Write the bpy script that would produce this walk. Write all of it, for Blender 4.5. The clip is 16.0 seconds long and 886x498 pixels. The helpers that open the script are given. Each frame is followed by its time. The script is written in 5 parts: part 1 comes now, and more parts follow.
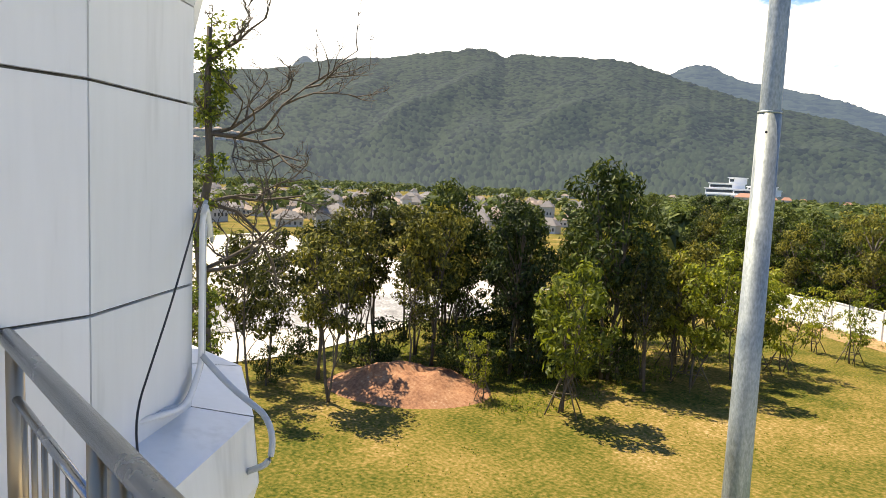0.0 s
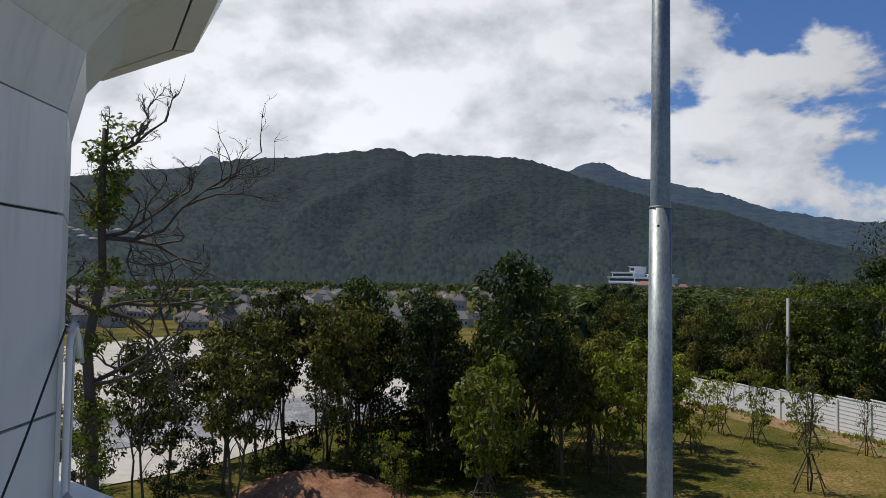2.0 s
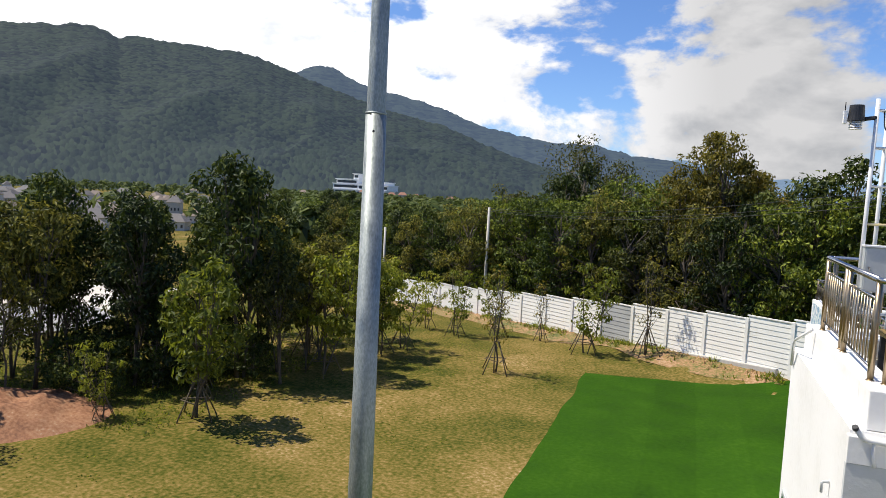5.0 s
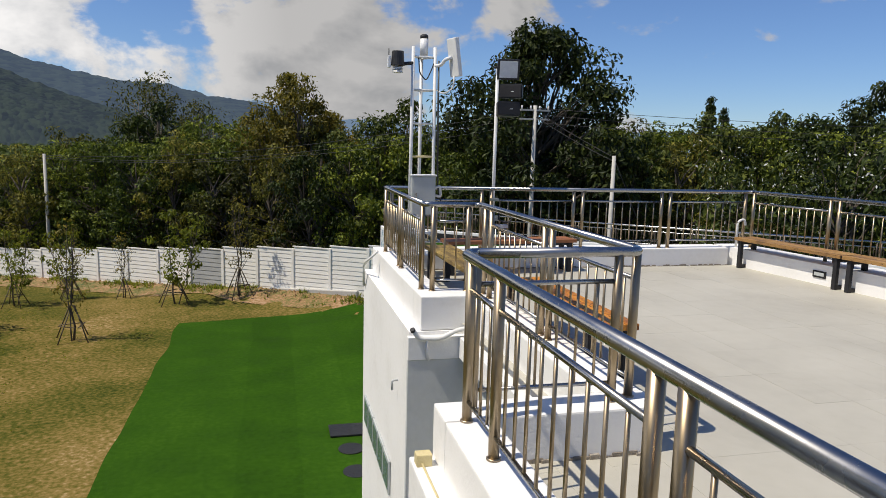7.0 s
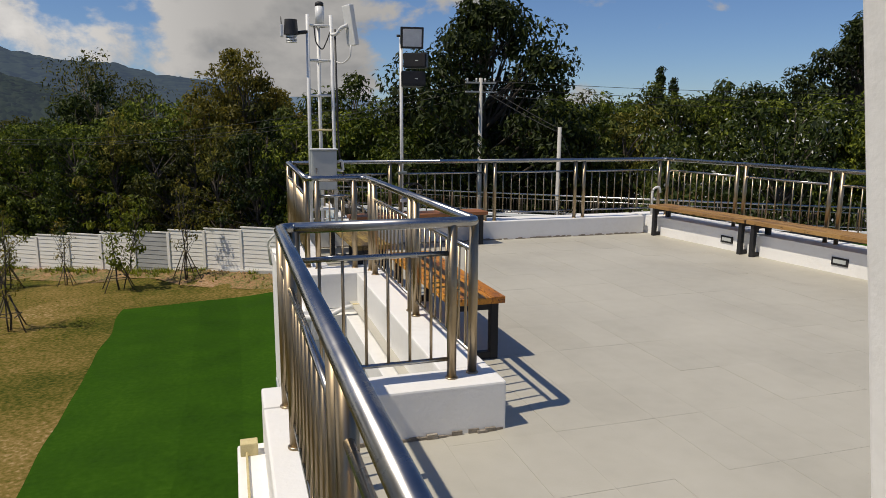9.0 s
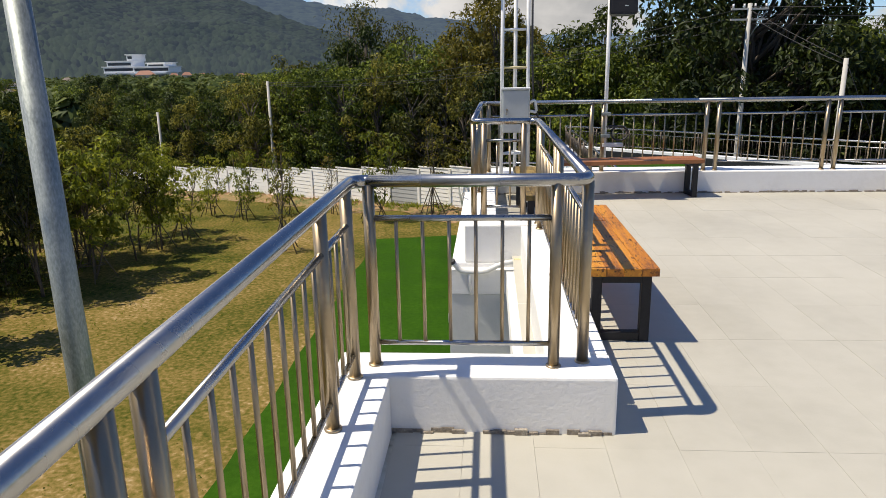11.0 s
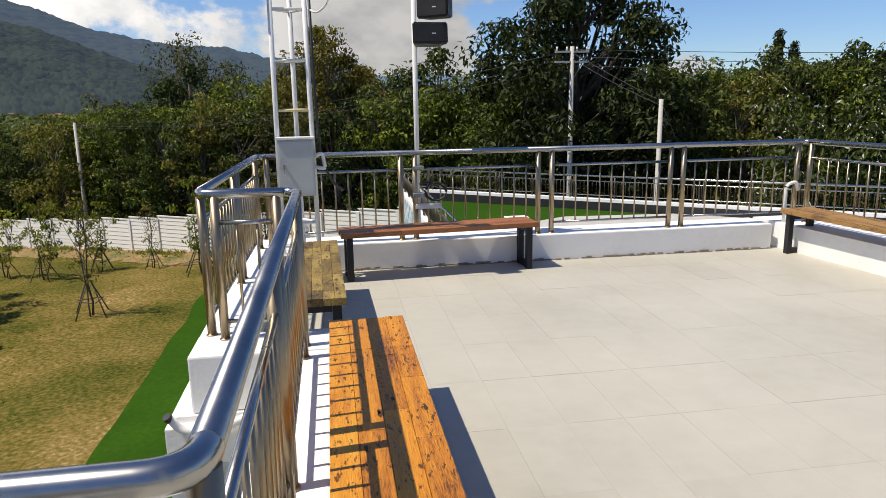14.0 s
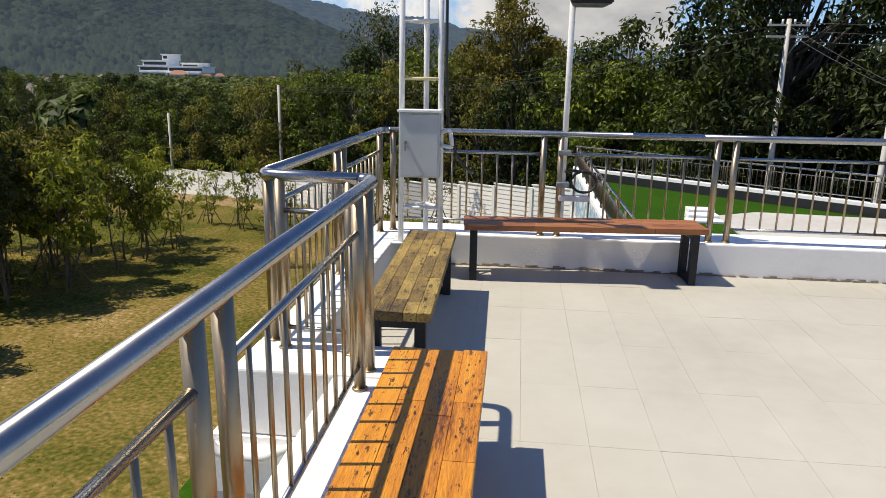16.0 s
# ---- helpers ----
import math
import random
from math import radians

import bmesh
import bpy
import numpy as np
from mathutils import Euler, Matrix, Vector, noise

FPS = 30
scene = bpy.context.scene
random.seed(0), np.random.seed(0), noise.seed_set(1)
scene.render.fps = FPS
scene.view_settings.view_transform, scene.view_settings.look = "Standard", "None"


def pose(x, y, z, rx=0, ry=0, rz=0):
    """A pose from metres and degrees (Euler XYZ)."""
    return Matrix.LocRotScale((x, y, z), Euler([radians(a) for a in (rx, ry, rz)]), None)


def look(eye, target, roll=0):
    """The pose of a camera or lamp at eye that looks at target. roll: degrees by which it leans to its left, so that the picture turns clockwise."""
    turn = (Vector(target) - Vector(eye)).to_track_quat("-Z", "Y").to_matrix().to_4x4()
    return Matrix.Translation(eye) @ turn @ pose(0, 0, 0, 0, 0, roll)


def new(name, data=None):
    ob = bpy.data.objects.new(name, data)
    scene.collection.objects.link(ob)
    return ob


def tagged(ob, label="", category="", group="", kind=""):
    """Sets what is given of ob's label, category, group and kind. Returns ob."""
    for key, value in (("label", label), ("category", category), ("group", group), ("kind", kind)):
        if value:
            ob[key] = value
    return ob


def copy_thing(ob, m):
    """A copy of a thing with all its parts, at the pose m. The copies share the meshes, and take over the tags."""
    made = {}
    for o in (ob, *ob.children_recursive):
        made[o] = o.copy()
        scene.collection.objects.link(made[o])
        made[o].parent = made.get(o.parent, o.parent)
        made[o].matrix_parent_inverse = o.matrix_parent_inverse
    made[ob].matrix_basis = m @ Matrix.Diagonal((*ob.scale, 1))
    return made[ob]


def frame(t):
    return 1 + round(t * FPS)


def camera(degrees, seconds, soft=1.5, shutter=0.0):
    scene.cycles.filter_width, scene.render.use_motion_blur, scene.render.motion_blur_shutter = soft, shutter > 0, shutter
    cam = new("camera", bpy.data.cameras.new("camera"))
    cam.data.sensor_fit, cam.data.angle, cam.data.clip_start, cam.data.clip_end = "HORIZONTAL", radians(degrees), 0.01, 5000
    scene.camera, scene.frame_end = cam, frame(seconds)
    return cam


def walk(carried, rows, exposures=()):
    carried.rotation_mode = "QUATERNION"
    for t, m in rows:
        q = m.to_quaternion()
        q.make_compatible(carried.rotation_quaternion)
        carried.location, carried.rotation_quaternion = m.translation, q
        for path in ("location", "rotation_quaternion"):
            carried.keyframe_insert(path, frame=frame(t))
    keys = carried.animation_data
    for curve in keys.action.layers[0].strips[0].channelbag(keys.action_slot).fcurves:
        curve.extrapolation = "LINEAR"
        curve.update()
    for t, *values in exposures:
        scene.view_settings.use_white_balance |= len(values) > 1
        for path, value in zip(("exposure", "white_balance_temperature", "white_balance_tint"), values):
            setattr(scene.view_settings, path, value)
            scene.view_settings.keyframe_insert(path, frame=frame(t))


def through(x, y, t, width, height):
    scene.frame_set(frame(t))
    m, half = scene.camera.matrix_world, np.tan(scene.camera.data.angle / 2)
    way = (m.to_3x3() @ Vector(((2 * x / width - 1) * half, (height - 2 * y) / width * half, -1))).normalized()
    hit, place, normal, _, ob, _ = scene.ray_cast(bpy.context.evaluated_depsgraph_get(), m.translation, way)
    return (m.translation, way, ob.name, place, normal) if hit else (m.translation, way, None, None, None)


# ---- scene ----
cam = camera(65.7, 16.0, soft=0.7)
PATH = [
    (0, (0.055, -0.559, 1.639), (-1.465, 0.725, 1.438), 2.5),
    (0.5, (0.085, -0.487, 1.645), (-1.423, 0.819, 1.501), 0.5),
    (1, (0.059, -0.459, 1.686), (-1.439, 0.866, 1.737), -0.5),
    (1.5, (0.024, -0.45, 1.689), (-1.435, 0.913, 1.813), -0.6),
    (2, (0.013, -0.434, 1.688), (-1.345, 1.033, 1.771), 0.9),
    (2.5, (0.014, -0.43, 1.686), (-1.195, 1.162, 1.743), 0.9),
    (3, (0.028, -0.466, 1.678), (-1.092, 1.191, 1.678), 1.1),
    (5.5, (0.163, -0.276, 1.632), (-0.295, 1.663, 1.457), 1.7),
    (6, (0.184, -0.214, 1.635), (-0.004, 1.769, 1.463), 0.2),
    (6.5, (0.205, -0.238, 1.639), (0.281, 1.75, 1.434), 1.4),
    (7, (0.231, -0.33, 1.621), (0.704, 1.591, 1.333), 1.5),
    (7.5, (0.395, -0.431, 1.617), (1.1, 1.416, 1.32), 0.5),
    (8, (0.597, -0.446, 1.618), (1.298, 1.399, 1.295), 0.1),
    (8.5, (0.74, -0.404, 1.595), (1.482, 1.418, 1.235), 0.1),
    (9, (0.96, -0.317, 1.588), (1.538, 1.565, 1.232), 0.3),
    (9.5, (1.212, -0.262, 1.569), (1.546, 1.667, 1.163), -1.8),
    (10, (1.424, -0.218, 1.572), (1.521, 1.709, 1.045), -1.2),
    (12.5, (2.087, 1.201, 1.563), (1.878, 3.139, 1.115), -1.2),
    (13, (2.195, 1.56, 1.569), (2.059, 3.513, 1.156), 0.5),
    (13.5, (2.308, 1.805, 1.575), (2.406, 3.756, 1.146), 0.3),
    (14, (2.358, 2.128, 1.573), (2.657, 4.061, 1.152), -1.0),
    (14.5, (2.441, 2.347, 1.564), (2.491, 4.293, 1.104), -2.2),
    (15, (2.61, 2.574, 1.565), (2.471, 4.508, 1.072), -1.0),
    (15.5, (2.709, 2.758, 1.552), (2.597, 4.701, 1.092), -0.0),
    (16, (2.773, 3.014, 1.555), (2.564, 4.941, 1.061), 0.9),
]
EXPOSURE = [(0, 1.08, 8150, 10), (0.5, 1.02, 8050, 10), (1.0, 0.13, 7500, 10), (1.5, -0.58, 6850, 10), (2.0, -0.60, 6500, 10), (2.5, -0.47, 6500, 10), (3.0, -0.27, 6600, 10), (5.5, 0.30, 6850, 10), (6.5, 0.10, 6900, 10),
            (7.5, -0.45, 7100, 10), (9.0, -0.54, 7250, 10), (9.5, -0.48, 7250, 10), (10.0, 0.00, 7250, 10), (12.5, 0.09, 7150, 10), (14.0, -0.01, 7150, 10), (16.0, 0.08, 7150, 10)]
walk(cam, [(t, look(e, g, r)) for t, e, g, r in PATH], EXPOSURE)

# ---- world, sun, light ----
SUN_DIR = Vector((-0.56, -0.08, 1.0)).normalized()
world = bpy.data.worlds.new("sky")
scene.world = world
world.use_nodes = True


def build_sky():
    nt = world.node_tree
    nt.nodes.clear()
    N, L = nt.nodes.new, nt.links.new
    out, bg = N("ShaderNodeOutputWorld"), N("ShaderNodeBackground")
    sky = N("ShaderNodeTexSky")
    sky.sky_type, sky.sun_disc = "NISHITA", False
    sky.sun_elevation = math.asin(SUN_DIR.z)
    sky.sun_rotation = math.atan2(SUN_DIR.x, SUN_DIR.y)
    sky.air_density, sky.dust_density, sky.ozone_density = 1.0, 0.0, 5.0
    geo = N("ShaderNodeTexCoord")
    sep = N("ShaderNodeSeparateXYZ")
    L(geo.outputs["Generated"], sep.inputs[0])
    # clouds are heaps, a little flattened
    flat = N("ShaderNodeVectorMath"); flat.operation = "MULTIPLY"; flat.inputs[1].default_value = (1, 1, 1.7)
    L(geo.outputs["Generated"], flat.inputs[0])
    n1 = N("ShaderNodeTexNoise"); n1.inputs["Scale"].default_value = 4.2; n1.inputs["Detail"].default_value = 10; n1.inputs["Roughness"].default_value = 0.56; n1.inputs["Distortion"].default_value = 0.15
    shift = N("ShaderNodeVectorMath"); shift.operation = "ADD"; shift.inputs[1].default_value = (3.1, 1.7, 0.4)
    L(flat.outputs[0], shift.inputs[0]); L(shift.outputs[0], n1.inputs["Vector"])
    # more cloud towards the hills in the west, open blue to the east
    west = N("ShaderNodeVectorMath"); west.operation = "DOT_PRODUCT"; west.inputs[1].default_value = (-0.80, 0.60, 0.0)
    L(geo.outputs["Generated"], west.inputs[0])
    cover = N("ShaderNodeMapRange"); cover.inputs[1].default_value = 0.72; cover.inputs[2].default_value = 0.98; cover.inputs[3].default_value = -0.07; cover.inputs[4].default_value = 0.25
    L(west.outputs["Value"], cover.inputs[0])
    # one great heap cloud low in the north
    heap = N("ShaderNodeVectorMath"); heap.operation = "DOT_PRODUCT"; heap.inputs[1].default_value = Vector((0.035, 0.97, 0.175)).normalized()
    L(geo.outputs["Generated"], heap.inputs[0])
    boost = N("ShaderNodeMapRange"); boost.interpolation_type = "SMOOTHSTEP"
    boost.inputs[1].default_value = 0.968; boost.inputs[2].default_value = 0.993; boost.inputs[3].default_value = 0.0; boost.inputs[4].default_value = 0.13
    L(heap.outputs["Value"], boost.inputs[0])
    # thin haze low over the hills, clear overhead
    low = N("ShaderNodeMapRange"); low.inputs[1].default_value = 0.30; low.inputs[2].default_value = 0.80; low.inputs[3].default_value = 0.04; low.inputs[4].default_value = -0.34
    L(sep.outputs[2], low.inputs[0])
    a1 = N("ShaderNodeMath"); a2 = N("ShaderNodeMath")
    L(n1.outputs[0], a1.inputs[0]); L(cover.outputs[0], a1.inputs[1])
    L(a1.outputs[0], a2.inputs[0]); L(boost.outputs[0], a2.inputs[1])
    add = N("ShaderNodeMath"); add.operation = "ADD"
    L(a2.outputs[0], add.inputs[0]); L(low.outputs[0], add.inputs[1])
    mask = N("ShaderNodeMapRange"); mask.interpolation_type = "SMOOTHSTEP"
    mask.inputs[1].default_value = 0.505; mask.inputs[2].default_value = 0.572
    L(add.outputs[0], mask.inputs[0])
    # a cloud is bright where it thins towards the sun, grey on its far side and under its belly
    toward = N("ShaderNodeVectorMath"); toward.operation = "ADD"; toward.inputs[1].default_value = SUN_DIR * 0.055
    L(shift.outputs[0], toward.inputs[0])
    n2 = N("ShaderNodeTexNoise"); n2.inputs["Scale"].default_value = 4.2; n2.inputs["Detail"].default_value = 6; n2.inputs["Roughness"].default_value = 0.56; n2.inputs["Distortion"].default_value = 0.15
    L(toward.outputs[0], n2.inputs["Vector"])
    slope = N("ShaderNodeMath"); slope.operation = "SUBTRACT"
    L(n1.outputs[0], slope.inputs[0]); L(n2.outputs[0], slope.inputs[1])
    tone = N("ShaderNodeMath"); tone.operation = "MULTIPLY_ADD"; tone.inputs[1].default_value = 1.9; tone.inputs[2].default_value = 0.52
    L(slope.outputs[0], tone.inputs[0])
    shade = N("ShaderNodeValToRGB")
    shade.color_ramp.elements[0].position, shade.color_ramp.elements[0].color = 0.22, (7.2, 7.7, 8.6, 1)
    shade.color_ramp.elements[1].position, shade.color_ramp.elements[1].color = 0.62, (12.6, 12.9, 13.6, 1)
    L(tone.outputs[0], shade.inputs[0])
    # clouds near the sun's side glow brighter than those in the north and east
    glow = N("ShaderNodeMapRange"); glow.inputs[1].default_value = 0.58; glow.inputs[2].default_value = 0.98; glow.inputs[3].default_value = 0.48; glow.inputs[4].default_value = 1.18
    L(west.outputs["Value"], glow.inputs[0])
    lit = N("ShaderNodeVectorMath"); lit.operation = "SCALE"
    L(shade.outputs[0], lit.inputs[0]); L(glow.outputs[0], lit.inputs["Scale"])
    mix = N("ShaderNodeMix"); mix.data_type = "RGBA"
    deep = N("ShaderNodeVectorMath"); deep.operation = "MULTIPLY"; deep.inputs[1].default_value = (0.86, 1.05, 1.40)
    L(sky.outputs[0], deep.inputs[0])
    L(mask.outputs[0], mix.inputs[0]); L(deep.outputs[0], mix.inputs[6]); L(lit.outputs[0], mix.inputs[7])
    L(mix.outputs[2], bg.inputs[0])
    bg.inputs[1].default_value = 0.094
    L(bg.outputs[0], out.inputs[0])


build_sky()
sun = new("sun", bpy.data.lights.new("sun", "SUN"))
sun.data.energy, sun.data.angle, sun.data.color = 5.0, radians(0.53), (1.0, 0.95, 0.86)
sun.matrix_world = look(SUN_DIR * 60, (0, 0, 0))


# ---- materials ----
def ramp_of(nt, stops):
    r = nt.nodes.new("ShaderNodeValToRGB")
    els = r.color_ramp.elements
    while len(els) < len(stops):
        els.new(0.5)
    for e, (p, c) in zip(els, stops):
        e.position, e.color = p, (*c, 1)
    return r


def surface(name, stops, scale=4.0, rough=0.6, metal=0.0, bump=0.0, bump_scale=30.0, fine=0.35, stretch=(1, 1, 1), detail=6, spec=0.5, rough_var=0.12, island=0.0, piece=0.0, tan_towards=None, grain=11, specks=None):
    """A surface coloured by coarse noise through a ramp, broken by fine grain, with relief."""
    m = bpy.data.materials.new(name)
    m.use_nodes = True
    nt = m.node_tree
    N, L = nt.nodes.new, nt.links.new
    b = nt.nodes["Principled BSDF"]
    geo = N("ShaderNodeNewGeometry")
    mp = N("ShaderNodeVectorMath"); mp.operation = "MULTIPLY"; mp.inputs[1].default_value = stretch
    L(geo.outputs["Position"], mp.inputs[0])
    n1 = N("ShaderNodeTexNoise"); n1.inputs["Scale"].default_value = scale; n1.inputs["Detail"].default_value = detail; n1.inputs["Roughness"].default_value = 0.6
    n2 = N("ShaderNodeTexNoise"); n2.inputs["Scale"].default_value = scale * grain; n2.inputs["Detail"].default_value = 8
    L(mp.outputs[0], n1.inputs["Vector"]); L(mp.outputs[0], n2.inputs["Vector"])
    mix = N("ShaderNodeMix"); mix.inputs[0].default_value = fine
    L(n1.outputs[0], mix.inputs[2]); L(n2.outputs[0], mix.inputs[3])
    value = mix.outputs[0]
    if island:
        s = N("ShaderNodeMath"); s.operation = "MULTIPLY_ADD"; s.inputs[1].default_value = island; s.inputs[2].default_value = -island / 2
        L(geo.outputs["Random Per Island"], s.inputs[0])
        a = N("ShaderNodeMath"); L(value, a.inputs[0]); L(s.outputs[0], a.inputs[1]); value = a.outputs[0]
    if piece:
        oi = N("ShaderNodeObjectInfo")
        s = N("ShaderNodeMath"); s.operation = "MULTIPLY_ADD"; s.inputs[1].default_value = piece; s.inputs[2].default_value = -piece / 2
        L(oi.outputs["Random"], s.inputs[0])
        a = N("ShaderNodeMath"); L(value, a.inputs[0]); L(s.outputs[0], a.inputs[1]); value = a.outputs[0]
    if tan_towards:
        # the grass is more worn towards the turf in the east
        sp, mr, ad = N("ShaderNodeSeparateXYZ"), N("ShaderNodeMapRange"), N("ShaderNodeMath")
        mr.inputs[1].default_value, mr.inputs[2].default_value, mr.inputs[4].default_value = tan_towards
        L(geo.outputs["Position"], sp.inputs[0]); L(sp.outputs[0], mr.inputs[0]); L(mr.outputs[0], ad.inputs[0]); L(value, ad.inputs[1])
        value = ad.outputs[0]
    r = ramp_of(nt, stops)
    L(value, r.inputs[0])
    colour = r.outputs[0]
    if specks:
        # short dark flecks in the grain
        size, along, cut, dark = specks
        sm = N("ShaderNodeVectorMath"); sm.operation = "MULTIPLY"; sm.inputs[1].default_value = along
        L(geo.outputs["Position"], sm.inputs[0])
        ns = N("ShaderNodeTexNoise"); ns.inputs["Scale"].default_value = size; ns.inputs["Detail"].default_value = 3; ns.inputs["Roughness"].default_value = 0.7
        L(sm.outputs[0], ns.inputs["Vector"])
        sr = N("ShaderNodeMapRange"); sr.inputs[1].default_value = cut; sr.inputs[2].default_value = cut + 0.05; sr.inputs[3].default_value = 0.0; sr.inputs[4].default_value = 0.85
        L(ns.outputs[0], sr.inputs[0])
        sc = N("ShaderNodeMix"); sc.data_type = "RGBA"; sc.inputs[7].default_value = (*dark, 1)
        L(sr.outputs[0], sc.inputs[0]); L(colour, sc.inputs[6])
        colour = sc.outputs[2]
    L(colour, b.inputs["Base Color"])
    b.inputs["Metallic"].default_value = metal
    b.inputs["Specular IOR Level"].default_value = spec
    rr = N("ShaderNodeMapRange"); rr.inputs[1].default_value = 0.3; rr.inputs[2].default_value = 0.7
    rr.inputs[3].default_value = max(0.02, rough - rough_var); rr.inputs[4].default_value = min(1, rough + rough_var)
    L(n1.outputs[0], rr.inputs[0]); L(rr.outputs[0], b.inputs["Roughness"])
    if bump:
        nb = N("ShaderNodeTexNoise"); nb.inputs["Scale"].default_value = bump_scale; nb.inputs["Detail"].default_value = 5
        L(mp.outputs[0], nb.inputs["Vector"])
        bp = N("ShaderNodeBump"); bp.inputs["Strength"].default_value = bump; bp.inputs["Distance"].default_value = 0.02
        L(nb.outputs[0], bp.inputs["Height"]); L(bp.outputs[0], b.inputs["Normal"])
    return m


def leafy(name, dark, mid, light, through=0.35):
    m = bpy.data.materials.new(name)
    m.use_nodes = True
    nt = m.node_tree
    nt.nodes.clear()
    N, L = nt.nodes.new, nt.links.new
    out = N("ShaderNodeOutputMaterial")
    geo, oi = N("ShaderNodeNewGeometry"), N("ShaderNodeObjectInfo")
    a = N("ShaderNodeMath"); a.operation = "MULTIPLY_ADD"; a.inputs[1].default_value = 0.58
    b = N("ShaderNodeMath"); b.operation = "MULTIPLY"; b.inputs[1].default_value = 0.42
    L(oi.outputs["Random"], b.inputs[0]); L(geo.outputs["Random Per Island"], a.inputs[0]); L(b.outputs[0], a.inputs[2])
    r = ramp_of(nt, [(0.05, dark), (0.55, mid), (0.97, light)])
    L(a.outputs[0], r.inputs[0])
    d, t, g, mix, mix2 = N("ShaderNodeBsdfDiffuse"), N("ShaderNodeBsdfTranslucent"), N("ShaderNodeBsdfGlossy"), N("ShaderNodeMixShader"), N("ShaderNodeMixShader")
    g.inputs["Roughness"].default_value = 0.55
    g.inputs["Color"].default_value = (0.9, 0.95, 0.9, 1)
    L(r.outputs[0], d.inputs[0]); L(r.outputs[0], t.inputs[0])
    mix.inputs[0].default_value = through
    L(d.outputs[0], mix.inputs[1]); L(t.outputs[0], mix.inputs[2])
    mix2.inputs[0].default_value = 0.02
    L(mix.outputs[0], mix2.inputs[1]); L(g.outputs[0], mix2.inputs[2]); L(mix2.outputs[0], out.inputs[0])
    return m


def hill_surface(name, dark, light, glow, haze_strength, scale):
    """Far wooded hill: crowns as cells, with the haze before it painted in as an even blue emission."""
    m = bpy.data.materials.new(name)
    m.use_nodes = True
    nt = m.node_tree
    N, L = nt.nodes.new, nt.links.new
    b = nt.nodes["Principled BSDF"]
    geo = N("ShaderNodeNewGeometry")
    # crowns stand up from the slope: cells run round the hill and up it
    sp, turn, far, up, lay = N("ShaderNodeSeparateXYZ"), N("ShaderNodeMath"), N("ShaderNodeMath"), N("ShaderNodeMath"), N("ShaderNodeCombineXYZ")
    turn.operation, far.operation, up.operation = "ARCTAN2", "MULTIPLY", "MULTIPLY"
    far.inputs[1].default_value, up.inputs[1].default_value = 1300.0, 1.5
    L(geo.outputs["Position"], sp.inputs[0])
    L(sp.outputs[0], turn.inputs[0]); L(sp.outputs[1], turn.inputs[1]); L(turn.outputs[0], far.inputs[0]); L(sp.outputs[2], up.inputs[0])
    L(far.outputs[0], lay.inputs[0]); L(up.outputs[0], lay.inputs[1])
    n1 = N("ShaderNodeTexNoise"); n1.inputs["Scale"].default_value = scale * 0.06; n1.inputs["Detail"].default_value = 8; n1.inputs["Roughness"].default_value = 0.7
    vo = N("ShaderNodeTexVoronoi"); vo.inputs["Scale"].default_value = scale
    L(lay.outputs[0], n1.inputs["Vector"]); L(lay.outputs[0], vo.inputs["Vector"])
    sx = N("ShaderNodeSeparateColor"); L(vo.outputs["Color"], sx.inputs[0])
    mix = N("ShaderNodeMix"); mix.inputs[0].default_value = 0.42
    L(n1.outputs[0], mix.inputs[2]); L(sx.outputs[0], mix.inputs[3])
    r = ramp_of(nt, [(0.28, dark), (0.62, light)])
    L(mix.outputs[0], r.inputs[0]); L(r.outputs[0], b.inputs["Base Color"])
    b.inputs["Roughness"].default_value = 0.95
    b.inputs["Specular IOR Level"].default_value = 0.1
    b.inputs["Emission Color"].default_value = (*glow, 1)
    b.inputs["Emission Strength"].default_value = haze_strength
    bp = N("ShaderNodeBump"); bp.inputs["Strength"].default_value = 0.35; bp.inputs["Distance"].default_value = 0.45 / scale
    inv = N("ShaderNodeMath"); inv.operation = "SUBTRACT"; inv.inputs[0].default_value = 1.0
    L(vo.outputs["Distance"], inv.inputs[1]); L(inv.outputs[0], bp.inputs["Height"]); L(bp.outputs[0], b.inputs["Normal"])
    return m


WHITE = surface("white_plaster", [(0.25, (0.74, 0.73, 0.70)), (0.5, (0.83, 0.825, 0.805)), (0.75, (0.86, 0.855, 0.84))], 1.6, 0.75, bump=0.12, bump_scale=55)
SHADEDWALL = surface("shaded_plaster", [(0.3, (0.52, 0.535, 0.53)), (0.7, (0.62, 0.635, 0.63))], 1.3, 0.8, bump=0.15, bump_scale=40)
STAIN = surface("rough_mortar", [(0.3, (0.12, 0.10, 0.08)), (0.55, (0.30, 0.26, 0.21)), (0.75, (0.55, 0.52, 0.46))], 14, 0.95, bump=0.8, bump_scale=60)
PANEL = surface("white_panel", [(0.28, (0.50, 0.51, 0.49)), (0.46, (0.68, 0.69, 0.68)), (0.8, (0.76, 0.77, 0.765))], 1.3, 0.38, rough_var=0.10, fine=0.3, stretch=(1.6, 1.6, 0.16))
SEAL = surface("joint_sealant", [(0.3, (0.07, 0.07, 0.06)), (0.7, (0.2, 0.19, 0.17))], 6, 0.8)
TILE = surface("floor_tile", [(0.22, (0.375, 0.355, 0.295)), (0.5, (0.455, 0.435, 0.37)), (0.78, (0.51, 0.49, 0.425))], 0.8, 0.62, bump=0.05, bump_scale=90, fine=0.25, piece=0.06, spec=0.35)
